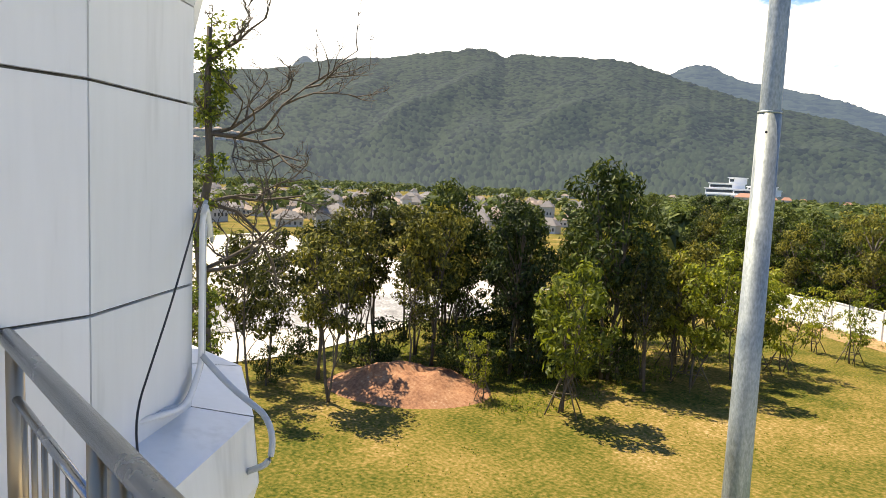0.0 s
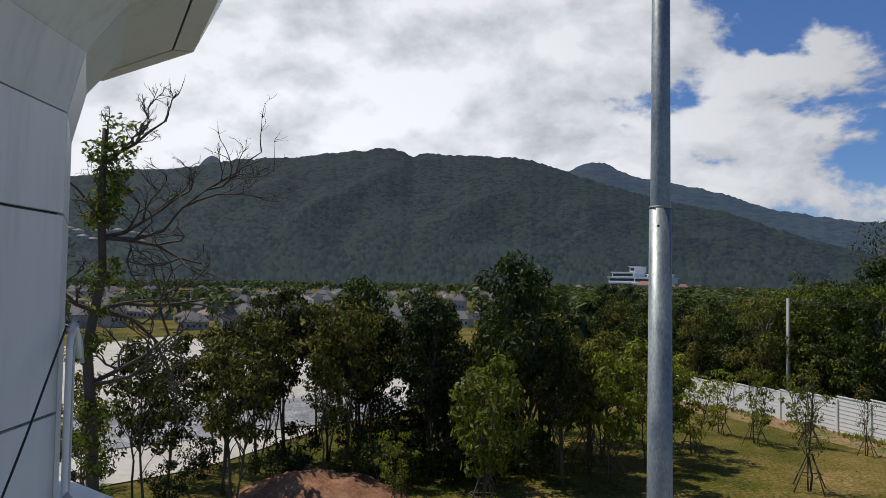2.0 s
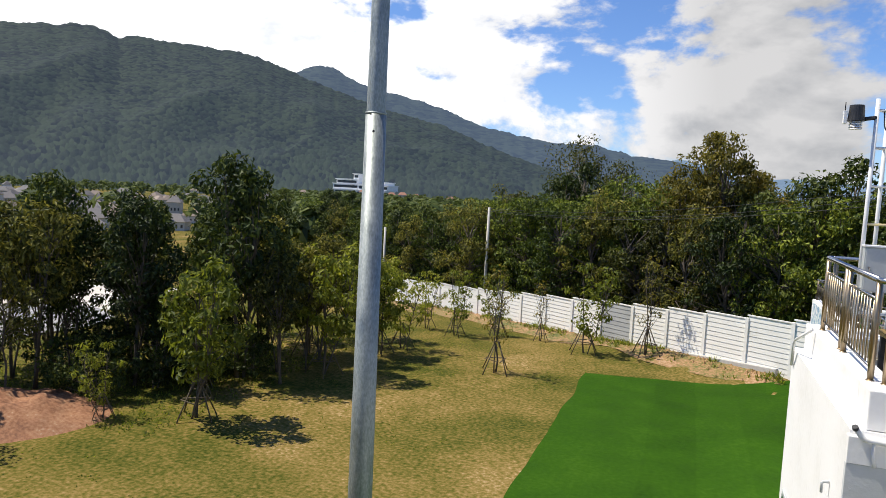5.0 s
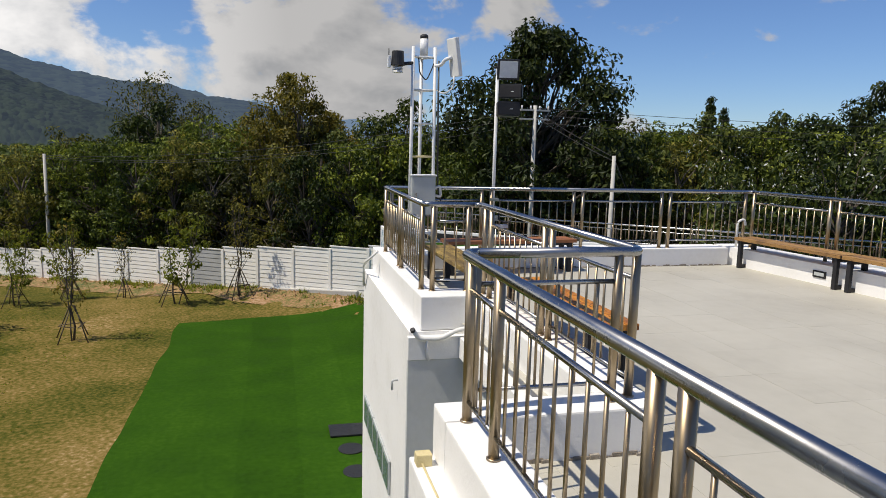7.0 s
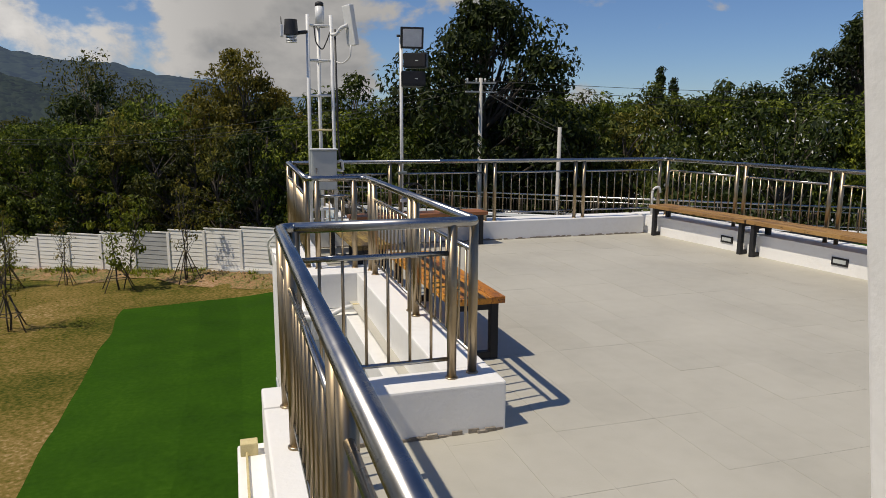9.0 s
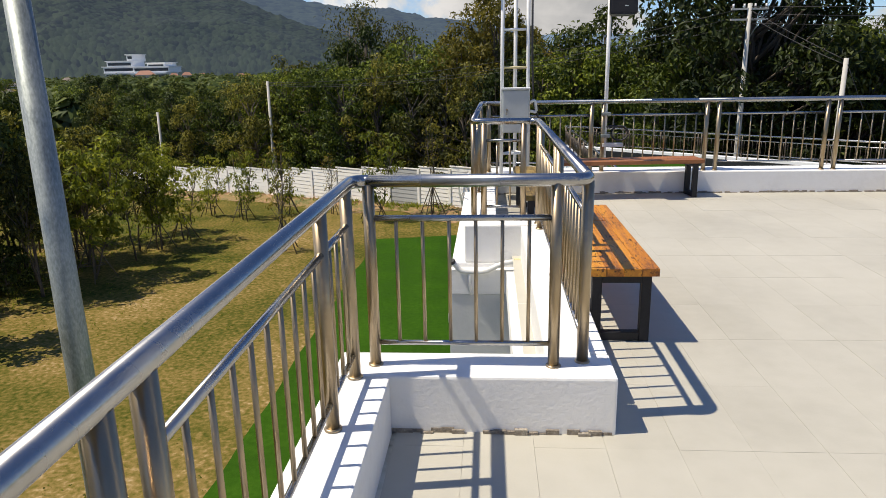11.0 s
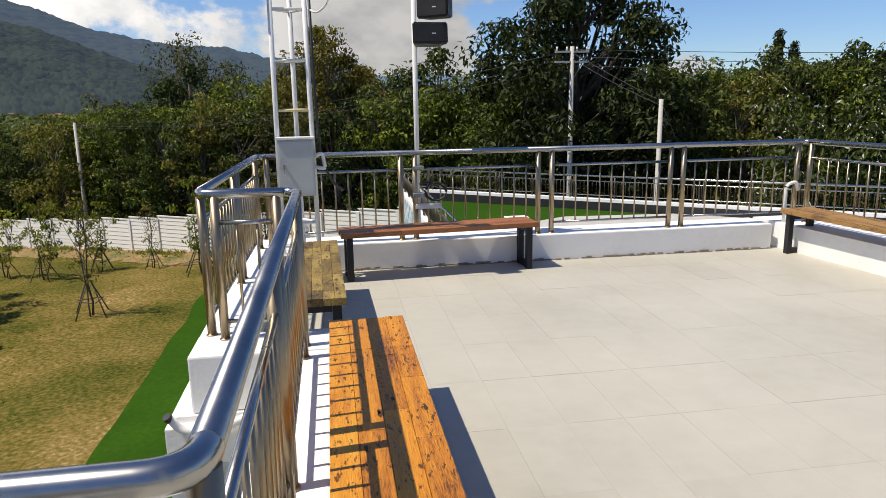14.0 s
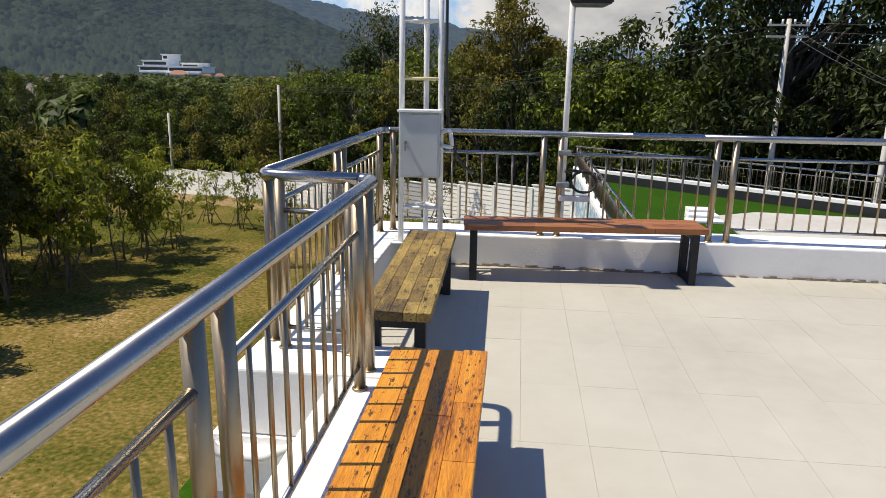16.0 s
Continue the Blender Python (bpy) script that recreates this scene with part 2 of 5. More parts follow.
TILE_REST = surface("floor_tile_rest", [(0.22, (0.375, 0.355, 0.295)), (0.5, (0.455, 0.435, 0.37)), (0.78, (0.51, 0.49, 0.425))], 0.8, 0.62, bump=0.05, bump_scale=90, fine=0.25, island=0.06, spec=0.35)
GROUT = surface("grout", [(0.50, (0.66, 0.63, 0.54)), (0.57, (0.50, 0.47, 0.39)), (0.64, (0.12, 0.105, 0.08))], 1.1, 0.9, fine=0.3)
STEEL = surface("brushed_steel", [(0.2, (0.31, 0.305, 0.295)), (0.5, (0.395, 0.39, 0.38)), (0.8, (0.47, 0.465, 0.455))], 3.0, 0.25, metal=1.0, rough_var=0.06, stretch=(1, 1, 0.5))
POSTSTEEL = surface("weathered_steel", [(0.27, (0.20, 0.10, 0.05)), (0.38, (0.33, 0.255, 0.165)), (0.7, (0.46, 0.375, 0.26))], 2.4, 0.36, metal=1.0, rough_var=0.08, stretch=(1, 1, 0.4), fine=0.3)
WINGSTEEL = surface("dull_brown_steel", [(0.3, (0.07, 0.055, 0.042)), (0.7, (0.15, 0.12, 0.095))], 3.0, 0.45, metal=0.7)
GALV = surface("galvanised_steel", [(0.3, (0.13, 0.15, 0.145)), (0.5, (0.255, 0.285, 0.275)), (0.70, (0.40, 0.43, 0.42))], 3.2, 0.5, metal=0.55, rough_var=0.15, fine=0.5, stretch=(1, 1, 0.4))
BLACKSTEEL = surface("black_painted_steel", [(0.3, (0.012, 0.012, 0.014)), (0.7, (0.03, 0.03, 0.033))], 8, 0.6, spec=0.3)
WOOD = surface("orange_varnished_wood", [(0.28, (0.14, 0.045, 0.008)), (0.38, (0.42, 0.145, 0.014)), (0.55, (0.62, 0.245, 0.020)), (0.72, (0.66, 0.33, 0.04)), (0.84, (0.52, 0.33, 0.07))], 3.2, 0.5, bump=0.3, bump_scale=22, stretch=(7, 0.7, 7), fine=0.4, piece=0.22, specks=(11.0, (5, 1.3, 5), 0.59, (0.040, 0.016, 0.006)))
WOODX = surface("brown_varnished_wood", [(0.30, (0.10, 0.035, 0.012)), (0.45, (0.27, 0.095, 0.03)), (0.75, (0.40, 0.16, 0.055))], 3.2, 0.5, bump=0.25, bump_scale=22, stretch=(0.7, 7, 7), fine=0.35, piece=0.25, specks=(14.0, (1.3, 5, 5), 0.64, (0.03, 0.012, 0.006)))
WOODOLD = surface("weathered_wood", [(0.30, (0.045, 0.030, 0.012)), (0.42, (0.14, 0.09, 0.028)), (0.54, (0.25, 0.165, 0.045)), (0.66, (0.36, 0.26, 0.075)), (0.78, (0.44, 0.22, 0.035))], 5.0, 0.75, bump=0.5, bump_scale=24, stretch=(3, 0.9, 3), fine=0.45, piece=0.2, specks=(11.0, (4, 1.6, 4), 0.585, (0.028, 0.02, 0.01)))
WOODEAST = surface("honey_brown_wood", [(0.30, (0.10, 0.05, 0.02)), (0.45, (0.30, 0.16, 0.05)), (0.75, (0.46, 0.27, 0.09))], 3.4, 0.65, bump=0.4, bump_scale=24, stretch=(6, 0.8, 6), fine=0.4, piece=0.2, specks=(12.0, (4, 1.4, 4), 0.63, (0.03, 0.016, 0.008)))
KNOT = surface("dark_knot", [(0.3, (0.025, 0.012, 0.006)), (0.7, (0.09, 0.045, 0.02))], 20, 0.7)
WHITEPAINT = surface("white_painted_metal", [(0.25, (0.66, 0.67, 0.66)), (0.6, (0.78, 0.79, 0.78))], 5, 0.42, fine=0.3)
YELLOWED = surface("yellowed_paint", [(0.3, (0.50, 0.40, 0.18)), (0.7, (0.66, 0.58, 0.34))], 12, 0.6)
BOXGREY = surface("grey_enamel", [(0.3, (0.40, 0.43, 0.43)), (0.7, (0.50, 0.53, 0.53))], 3, 0.4, fine=0.2)
PVC = surface("white_pvc", [(0.3, (0.66, 0.66, 0.63)), (0.7, (0.76, 0.76, 0.74))], 4, 0.45)
CONDUIT = surface("grey_conduit", [(0.3, (0.40, 0.42, 0.42)), (0.7, (0.52, 0.54, 0.54))], 5, 0.5)
RUBBER = surface("black_plastic", [(0.3, (0.010, 0.010, 0.011)), (0.7, (0.028, 0.028, 0.03))], 9, 0.5)
LENS = surface("lamp_reflector", [(0.3, (0.55, 0.57, 0.58)), (0.7, (0.72, 0.74, 0.75))], 10, 0.25, rough_var=0.05)
GLASS = surface("tinted_window", [(0.3, (0.13, 0.18, 0.18)), (0.7, (0.20, 0.26, 0.26))], 2, 0.08, rough_var=0.04, spec=0.9)
CONCRETE = surface("pale_concrete", [(0.3, (0.40, 0.385, 0.35)), (0.7, (0.56, 0.545, 0.50))], 0.5, 0.9, bump=0.3, bump_scale=18)
FENCE = surface("precast_concrete", [(0.25, (0.70, 0.68, 0.60)), (0.42, (0.84, 0.82, 0.75)), (0.75, (0.88, 0.865, 0.81))], 0.9, 0.85, bump=0.2, bump_scale=20, piece=0.14)
FENCEDARK = surface("grey_precast_concrete", [(0.25, (0.30, 0.31, 0.30)), (0.7, (0.45, 0.46, 0.45))], 0.9, 0.85, piece=0.1)
GRAVEL = surface("grey_gravel", [(0.30, (0.07, 0.07, 0.07)), (0.5, (0.22, 0.22, 0.215)), (0.66, (0.50, 0.49, 0.47))], 0.5, 0.95, bump=0.8, bump_scale=4, fine=0.5)
ROADMAT = surface("sunlit_concrete", [(0.28, (0.34, 0.30, 0.23)), (0.5, (0.52, 0.485, 0.41)), (0.75, (0.64, 0.61, 0.55))], 0.16, 0.9, bump=0.2, bump_scale=4, stretch=(1, 1, 1))
LAWN = surface("dry_lawn", [(0.37, (0.030, 0.046, 0.006)), (0.455, (0.082, 0.083, 0.014)), (0.53, (0.152, 0.118, 0.029)), (0.61, (0.245, 0.168, 0.059)), (0.69, (0.40, 0.29, 0.15))], 0.16, 0.95, bump=1.0, bump_scale=14, fine=0.46, grain=40, detail=10, spec=0.05, tan_towards=(-13.0, -6.0, 0.03))
TURF = surface("green_turf", [(0.28, (0.016, 0.052, 0.003)), (0.55, (0.027, 0.080, 0.005)), (0.78, (0.044, 0.110, 0.009))], 0.5, 0.9, bump=0.6, bump_scale=50, fine=0.45, spec=0.05, piece=0.12)
SOIL = surface("red_soil", [(0.32, (0.10, 0.042, 0.020)), (0.48, (0.26, 0.115, 0.055)), (0.60, (0.34, 0.18, 0.095)), (0.72, (0.50, 0.38, 0.27))], 0.7, 0.95, bump=1.0, bump_scale=5, fine=0.5)
DRYSOIL = surface("dry_bank_soil", [(0.32, (0.05, 0.075, 0.012)), (0.44, (0.14, 0.13, 0.03)), (0.54, (0.30, 0.17, 0.075)), (0.7, (0.48, 0.33, 0.21))], 0.6, 0.95, bump=1.0, bump_scale=5, fine=0.5)
BARK = surface("bark", [(0.3, (0.045, 0.035, 0.026)), (0.7, (0.14, 0.115, 0.088))], 4, 0.95, bump=0.9, bump_scale=14, stretch=(1, 1, 0.25))
PALEBARK = surface("pale_bark", [(0.3, (0.13, 0.105, 0.08)), (0.7, (0.30, 0.26, 0.20))], 4, 0.95, bump=0.7, bump_scale=14, stretch=(1, 1, 0.25))
BAMBOO = surface("bamboo_stake", [(0.3, (0.06, 0.045, 0.027)), (0.7, (0.16, 0.125, 0.075))], 5, 0.8)
ROOFGREY = surface("grey_roof_tile", [(0.3, (0.10, 0.095, 0.095)), (0.7, (0.22, 0.205, 0.195))], 0.4, 0.85, piece=0.3)
ROOFTAN = surface("tan_roof_tile", [(0.3, (0.15, 0.115, 0.092)), (0.7, (0.29, 0.23, 0.185))], 0.4, 0.85, piece=0.3)
ROOFRED = surface("terracotta_roof", [(0.3, (0.28, 0.13, 0.085)), (0.7, (0.40, 0.21, 0.14))], 0.4, 0.85, piece=0.2)
HOUSEWALL = surface("cream_render", [(0.3, (0.36, 0.345, 0.31)), (0.7, (0.60, 0.58, 0.54))], 0.3, 0.85, piece=0.4)
DARKPANE = surface("dark_pane", [(0.3, (0.03, 0.035, 0.04)), (0.7, (0.08, 0.09, 0.10))], 1, 0.15)
MURAL = surface("blue_mural_paint", [(0.36, (0.74, 0.74, 0.71)), (0.46, (0.10, 0.26, 0.42)), (0.56, (0.74, 0.74, 0.71)), (0.66, (0.16, 0.36, 0.45))], 1.8, 0.7, fine=0.1, detail=3)
LEAF_DARK = leafy("dark_green_leaves", (0.006, 0.013, 0.002), (0.042, 0.064, 0.009), (0.17, 0.19, 0.028), 0.3)
LEAF_DEEP = leafy("deep_green_leaves", (0.003, 0.007, 0.001), (0.020, 0.032, 0.005), (0.085, 0.105, 0.016), 0.25)
LEAF_OLIVE = leafy("olive_leaves", (0.008, 0.013, 0.003), (0.085, 0.090, 0.013), (0.34, 0.30, 0.048), 0.38)
LEAF_LIGHT = leafy("fresh_green_leaves", (0.05, 0.075, 0.008), (0.22, 0.25, 0.020), (0.46, 0.45, 0.05), 0.55)
LEAF_YELLOW = leafy("yellowing_leaves", (0.05, 0.055, 0.008), (0.20, 0.165, 0.020), (0.42, 0.31, 0.045), 0.48)
LEAF_WOOD = leafy("woodland_leaves", (0.006, 0.016, 0.003), (0.085, 0.120, 0.012), (0.36, 0.40, 0.045), 0.35)
# Haze of distance painted into the leaf greens: darks lifted, contrast lower.
LEAF_FAR = leafy("hazed_leaves", (0.020, 0.036, 0.010), (0.075, 0.105, 0.026), (0.19, 0.21, 0.055), 0.35)
PETAL = leafy("white_blossom", (0.55, 0.55, 0.52), (0.70, 0.70, 0.67), (0.80, 0.80, 0.78), 0.3)
# The blue emission paints in haze, stronger with each farther hill.
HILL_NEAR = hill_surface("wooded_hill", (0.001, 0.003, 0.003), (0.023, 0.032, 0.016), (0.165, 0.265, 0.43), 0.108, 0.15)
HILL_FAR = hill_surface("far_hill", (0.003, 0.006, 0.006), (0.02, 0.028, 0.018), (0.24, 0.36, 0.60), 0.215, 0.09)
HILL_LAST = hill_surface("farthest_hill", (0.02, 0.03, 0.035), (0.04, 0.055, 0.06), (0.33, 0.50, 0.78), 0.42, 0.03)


# ---- mesh helpers ----
def add_box(bm, x0, x1, y0, y1, z0, z1, bevel=0.0):
    g = bmesh.ops.create_cube(bm, size=1.0, matrix=Matrix.Translation(((x0 + x1) / 2, (y0 + y1) / 2, (z0 + z1) / 2)) @ Matrix.Diagonal((x1 - x0, y1 - y0, z1 - z0, 1)))
    if bevel:
        es = list({e for v in g["verts"] for e in v.link_edges})
        bmesh.ops.bevel(bm, geom=es, offset=bevel, segments=2, affect="EDGES", profile=0.6)


def add_tube(bm, points, radius, seg=10, radii=None, cap=True):
    """A round tube swept along a polyline."""
    pts = [Vector(p) for p in points]
    rings = []
    up = Vector((0.013, 0.021, 1.0))
    for i, p in enumerate(pts):
        d = (pts[min(i + 1, len(pts) - 1)] - pts[max(i - 1, 0)]).normalized()
        ref = up if abs(d.z) < 0.95 else Vector((1.0, 0.03, 0.0))
        s = d.cross(ref).normalized()
        u = s.cross(d)
        r = radii[i] if radii else radius
        rings.append([bm.verts.new(p + (s * math.cos(a) + u * math.sin(a)) * r) for a in (2 * math.pi * k / seg for k in range(seg))])
    for a, b in zip(rings, rings[1:]):
        for k in range(seg):
            f = bm.faces.new((a[k], a[(k + 1) % seg], b[(k + 1) % seg], b[k]))
            f.smooth = True
    if cap:
        bm.faces.new(list(reversed(rings[0])))
        bm.faces.new(rings[-1])


def rounded(points, radius=0.05, steps=5):
    """A polyline with its inner corners rounded."""
    pts = [Vector(p) for p in points]
    out = [pts[0]]
    for a, b, c in zip(pts, pts[1:], pts[2:]):
        u, v = (a - b).normalized(), (c - b).normalized()
        p, q = b + u * radius, b + v * radius
        for k in range(steps + 1):
            t = k / steps
            out.append(p * (1 - t) ** 2 + b * 2 * t * (1 - t) + q * t * t)
    return out + [pts[-1]]


def add_prism(bm, outline, z0, z1):
    a = [bm.verts.new((x, y, z0)) for x, y in outline]
    b = [bm.verts.new((x, y, z1)) for x, y in outline]
    n = len(outline)
    for k in range(n):
        bm.faces.new((a[k], a[(k + 1) % n], b[(k + 1) % n], b[k]))
    bm.faces.new(b)
    bm.faces.new(list(reversed(a)))


def mesh_of(name, bm, material):
    me = bpy.data.meshes.new(name)
    bmesh.ops.recalc_face_normals(bm, faces=bm.faces) if len(bm.faces) < 20000 else None
    bm.to_mesh(me)
    bm.free()
    me.materials.append(material)
    return me


def part(name, bm, material, parent, label=""):
    ob = new(name, mesh_of(name, bm, material))
    ob.parent = parent
    return tagged(ob, label)


def thing(name, label, category, group="", at=None, kind=""):
    ob = new(name)
    ob.empty_display_size = 0.1
    if at is not None:
        ob.matrix_world = at if isinstance(at, Matrix) else Matrix.Translation(at)
    return tagged(ob, label, category, group, kind)


def structure(name, bm, material, label="", category=""):
    return tagged(new(name, mesh_of(name, bm, material)), label, category, kind="structure")


def boxed(name, material, dims, bevel=0.006, label="", category=""):
    bm = bmesh.new()
    add_box(bm, *dims, bevel)
    return structure(name, bm, material, label, category)


# ---- plan ----
GROUND = -8.4
RAIL_Z = 1.127
CURB = 0.262
P0, P1, P2, P3, P4, P5, P6, P7 = (1.168, -0.15), (1.160, 2.985), (2.158, 2.985), (2.146, 5.96), (1.603, 6.02), (1.64, 8.66), (7.21, 8.66), (8.18, -0.4)
PW = (-2.38, -0.24)
TOWER = (-3.94, -0.87)

# ---- building under the terrace ----
bm = bmesh.new()
add_prism(bm, [(-3.6, -6.0), (-3.6, -0.12), (1.07, -0.12), (1.07, 3.1), (2.06, 3.1), (2.06, 5.72), (1.42, 5.72), (1.42, 9.05), (7.42, 9.05), (8.6, -1.5), (8.6, -6.0)], GROUND - 0.2, -0.06)
structure("wall_building", bm, WHITE, "white plastered outer wall of the building below the terrace", "wall")
boxed("wall_ledge", WHITE, (0.92, 1.075, -0.12, 3.12, -1.1, -0.03), 0.012, "white plastered ledge along the outer wall", "ledge")
# The walls' grey plaster colour also holds the shade below beam and ledge.
boxed("wall_recess", SHADEDWALL, (1.40, 2.062, 5.664, 5.716, GROUND, -0.315), 0.004, "plastered recess wall, its grey holding the shade below the beam", "wall")
boxed("beam_recess", WHITE, (1.40, 2.058, 5.655, 5.735, -0.312, -0.095), 0.006, "white plastered beam above the grey recess wall", "beam")
boxed("ledge_recess", WHITE, (1.88, 2.056, 3.125, 5.65, -0.30, -0.10), 0.006, "white plastered ledge along the recess wall", "ledge")
boxed("wall_recess_side", SHADEDWALL, (2.045, 2.058, 3.11, 5.655, -4.0, -0.305), 0.003, "lower recess wall, its grey holding the shade below the ledge", "wall")


def curb(name, x0, x1, y0, y1, top=CURB, z0=-0.055):
    ob = boxed(name, WHITE, (x0, x1, y0, y1, z0, top), 0.012, "white plastered kerb under the railing", "kerb")
    return ob


curb("curb_west", 1.05, 1.31, -0.36, 2.855)
curb("curb_cross", 1.05, 2.29, 2.86, 3.12, CURB + 0.003)
curb("curb_inner", 2.0, 2.288, 3.125, 5.735)
curb("curb_jog", 1.53, 2.29, 5.74, 6.095, CURB + 0.003)
curb("curb_outer", 1.53, 1.80, 6.10, 8.575)
curb("curb_north", 1.53, 6.85, 8.58, 9.0, CURB)
curb("curb_balcony", -2.6, 1.045, -0.36, -0.10, CURB)
bm = bmesh.new()
add_prism(bm, [(6.895, 9.0), (7.40, 9.0), (8.55, -1.4), (8.02, -1.4)], -0.055, CURB + 0.004)
structure("curb_east", bm, WHITE, "white plastered kerb along the east edge", "kerb")

# rough mortar line where kerbs meet the floor
random.seed(11)


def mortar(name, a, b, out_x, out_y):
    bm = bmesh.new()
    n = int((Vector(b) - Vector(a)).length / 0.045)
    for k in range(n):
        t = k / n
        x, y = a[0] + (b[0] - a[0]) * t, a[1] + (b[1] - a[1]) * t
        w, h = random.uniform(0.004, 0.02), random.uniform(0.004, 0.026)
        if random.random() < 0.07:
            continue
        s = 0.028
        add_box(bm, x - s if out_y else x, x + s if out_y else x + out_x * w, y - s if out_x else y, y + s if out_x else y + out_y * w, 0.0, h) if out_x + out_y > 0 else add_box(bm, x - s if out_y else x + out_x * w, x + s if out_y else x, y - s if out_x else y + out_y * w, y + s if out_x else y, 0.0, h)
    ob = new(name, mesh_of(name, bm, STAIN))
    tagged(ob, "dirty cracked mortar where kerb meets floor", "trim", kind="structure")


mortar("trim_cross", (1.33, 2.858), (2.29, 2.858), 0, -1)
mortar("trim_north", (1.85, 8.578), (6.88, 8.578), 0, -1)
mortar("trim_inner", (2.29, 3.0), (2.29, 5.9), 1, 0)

# back of the place: the house that the terrace belongs to
boxed("wall_house", WHITE, (-3.4, 8.6, -6.2, -5.95, -0.05, 3.6), 0.01, "plain white house wall behind the terrace", "wall")
bm = bmesh.new()
add_box(bm, 2.83, 3.05, 1.09, 1.285, 0.002, 4.0, 0.012)
for v in bm.verts:
    v.co.x -= 0.116 * (v.co.z - 1.1)
    v.co.y += 0.047 * (v.co.z - 1.1)
structure("column", bm, WHITE, "white plastered slanting square column on the terrace", "column")

# ---- railings ----
TUBE = 0.027


def railing(name_label, a, b, start=0.11, end=0.11, pairs=(), to=None, bent=True, singles=()):
    """One straight run of stainless railing from a to b, with its posts, rails and balusters."""
    A, B = Vector((*a, 0)), Vector((*b, 0))
    d = (B - A).normalized()
    length = (B - A).length
    rail = thing("railing", name_label, "railing", "terrace railings", (a[0], a[1], CURB))

    def at(s, z):
        p = A + d * s
        return Vector((p.x - a[0], p.y - a[1], z - CURB))

    bm = bmesh.new()
    turn = 0.075
    first = turn if bent else 0.0
    line = [at(first, RAIL_Z - TUBE), at(length, RAIL_Z - TUBE)]
    if to:
        # the bend into the next run
        nd = (Vector((*to, 0)) - B).normalized()
        line = rounded([line[0], line[1], line[1] + nd * turn], turn - 0.001, 8)
    add_tube(bm, line, TUBE, 18)
    part("handrail", bm, STEEL, rail)
    posts = [start] + [s + o for s in pairs for o in (-0.07, 0.07)] + list(singles) + [length - end]
    for s in posts:
        bm = bmesh.new()
        add_tube(bm, [at(s, CURB + 0.002), at(s, RAIL_Z - 0.04)], 0.0255, 14)
        part("post", bm, POSTSTEEL, rail)
        bm = bmesh.new()
        add_tube(bm, [at(s, CURB + 0.002), at(s, CURB + 0.008), at(s, CURB + 0.012)], 0.033, 14, [0.034, 0.034, 0.027])
        part("weld_ring", bm, POSTSTEEL, rail)
    stops = sorted([(start, 0.0)] + [(s, 0.07) for s in pairs] + [(s, 0.0) for s in singles] + [(length - end, 0.0)])
    bays = [(p + o, q - w) for (p, o), (q, w) in zip(stops, stops[1:])]
    for s0, s1 in bays:
        if s1 - s0 < 0.25:
            continue
        for nm, z, r in (("mid_rail", 0.940, 0.0135), ("bottom_rail", 0.372, 0.0115)):
            bm = bmesh.new()
            add_tube(bm, [at(s0, z), at(s1, z)], r, 10)
            part(nm, bm, STEEL, rail)
        bm = bmesh.new()
        add_tube(bm, [(0, 0, 0.374 - CURB), (0, 0, 0.935 - CURB)], 0.0082, 8)
        me = mesh_of("baluster", bm, POSTSTEEL)
        n = round((s1 - s0) / 0.122)
        for k in range(1, n):
            p = at(s1 - (s1 - s0) * k / n, CURB)
            o = new("baluster", me)
            o.parent, o.location = rail, (p.x, p.y, 0)
    return rail


LABEL = "stainless steel railing with thin balusters on a white kerb"
railing(LABEL, PW, P0, 0.12, 0.11, (1.06, 2.2), P1, False)
railing(LABEL, P0, P1, 0.11, 0.135, (1.245,), P2, True, (2.56,))
railing(LABEL, P1, P2, 0.07, 0.133, (), P3)
railing(LABEL, P2, P3, 0.05, 0.155, (1.295,), P4, True, (2.635,))
railing(LABEL, P3, P4, 0.12, 0.09, (), P5)
railing(LABEL, P4, P5, 0.08, 0.10, (1.34,), P6)
railing(LABEL, P5, P6, 0.09, 0.08, (1.40, 2.76, 4.15), P7)
railing(LABEL, P6, P7, 0.08, 0.10, (1.48, 2.85, 4.25, 5.65, 7.05))


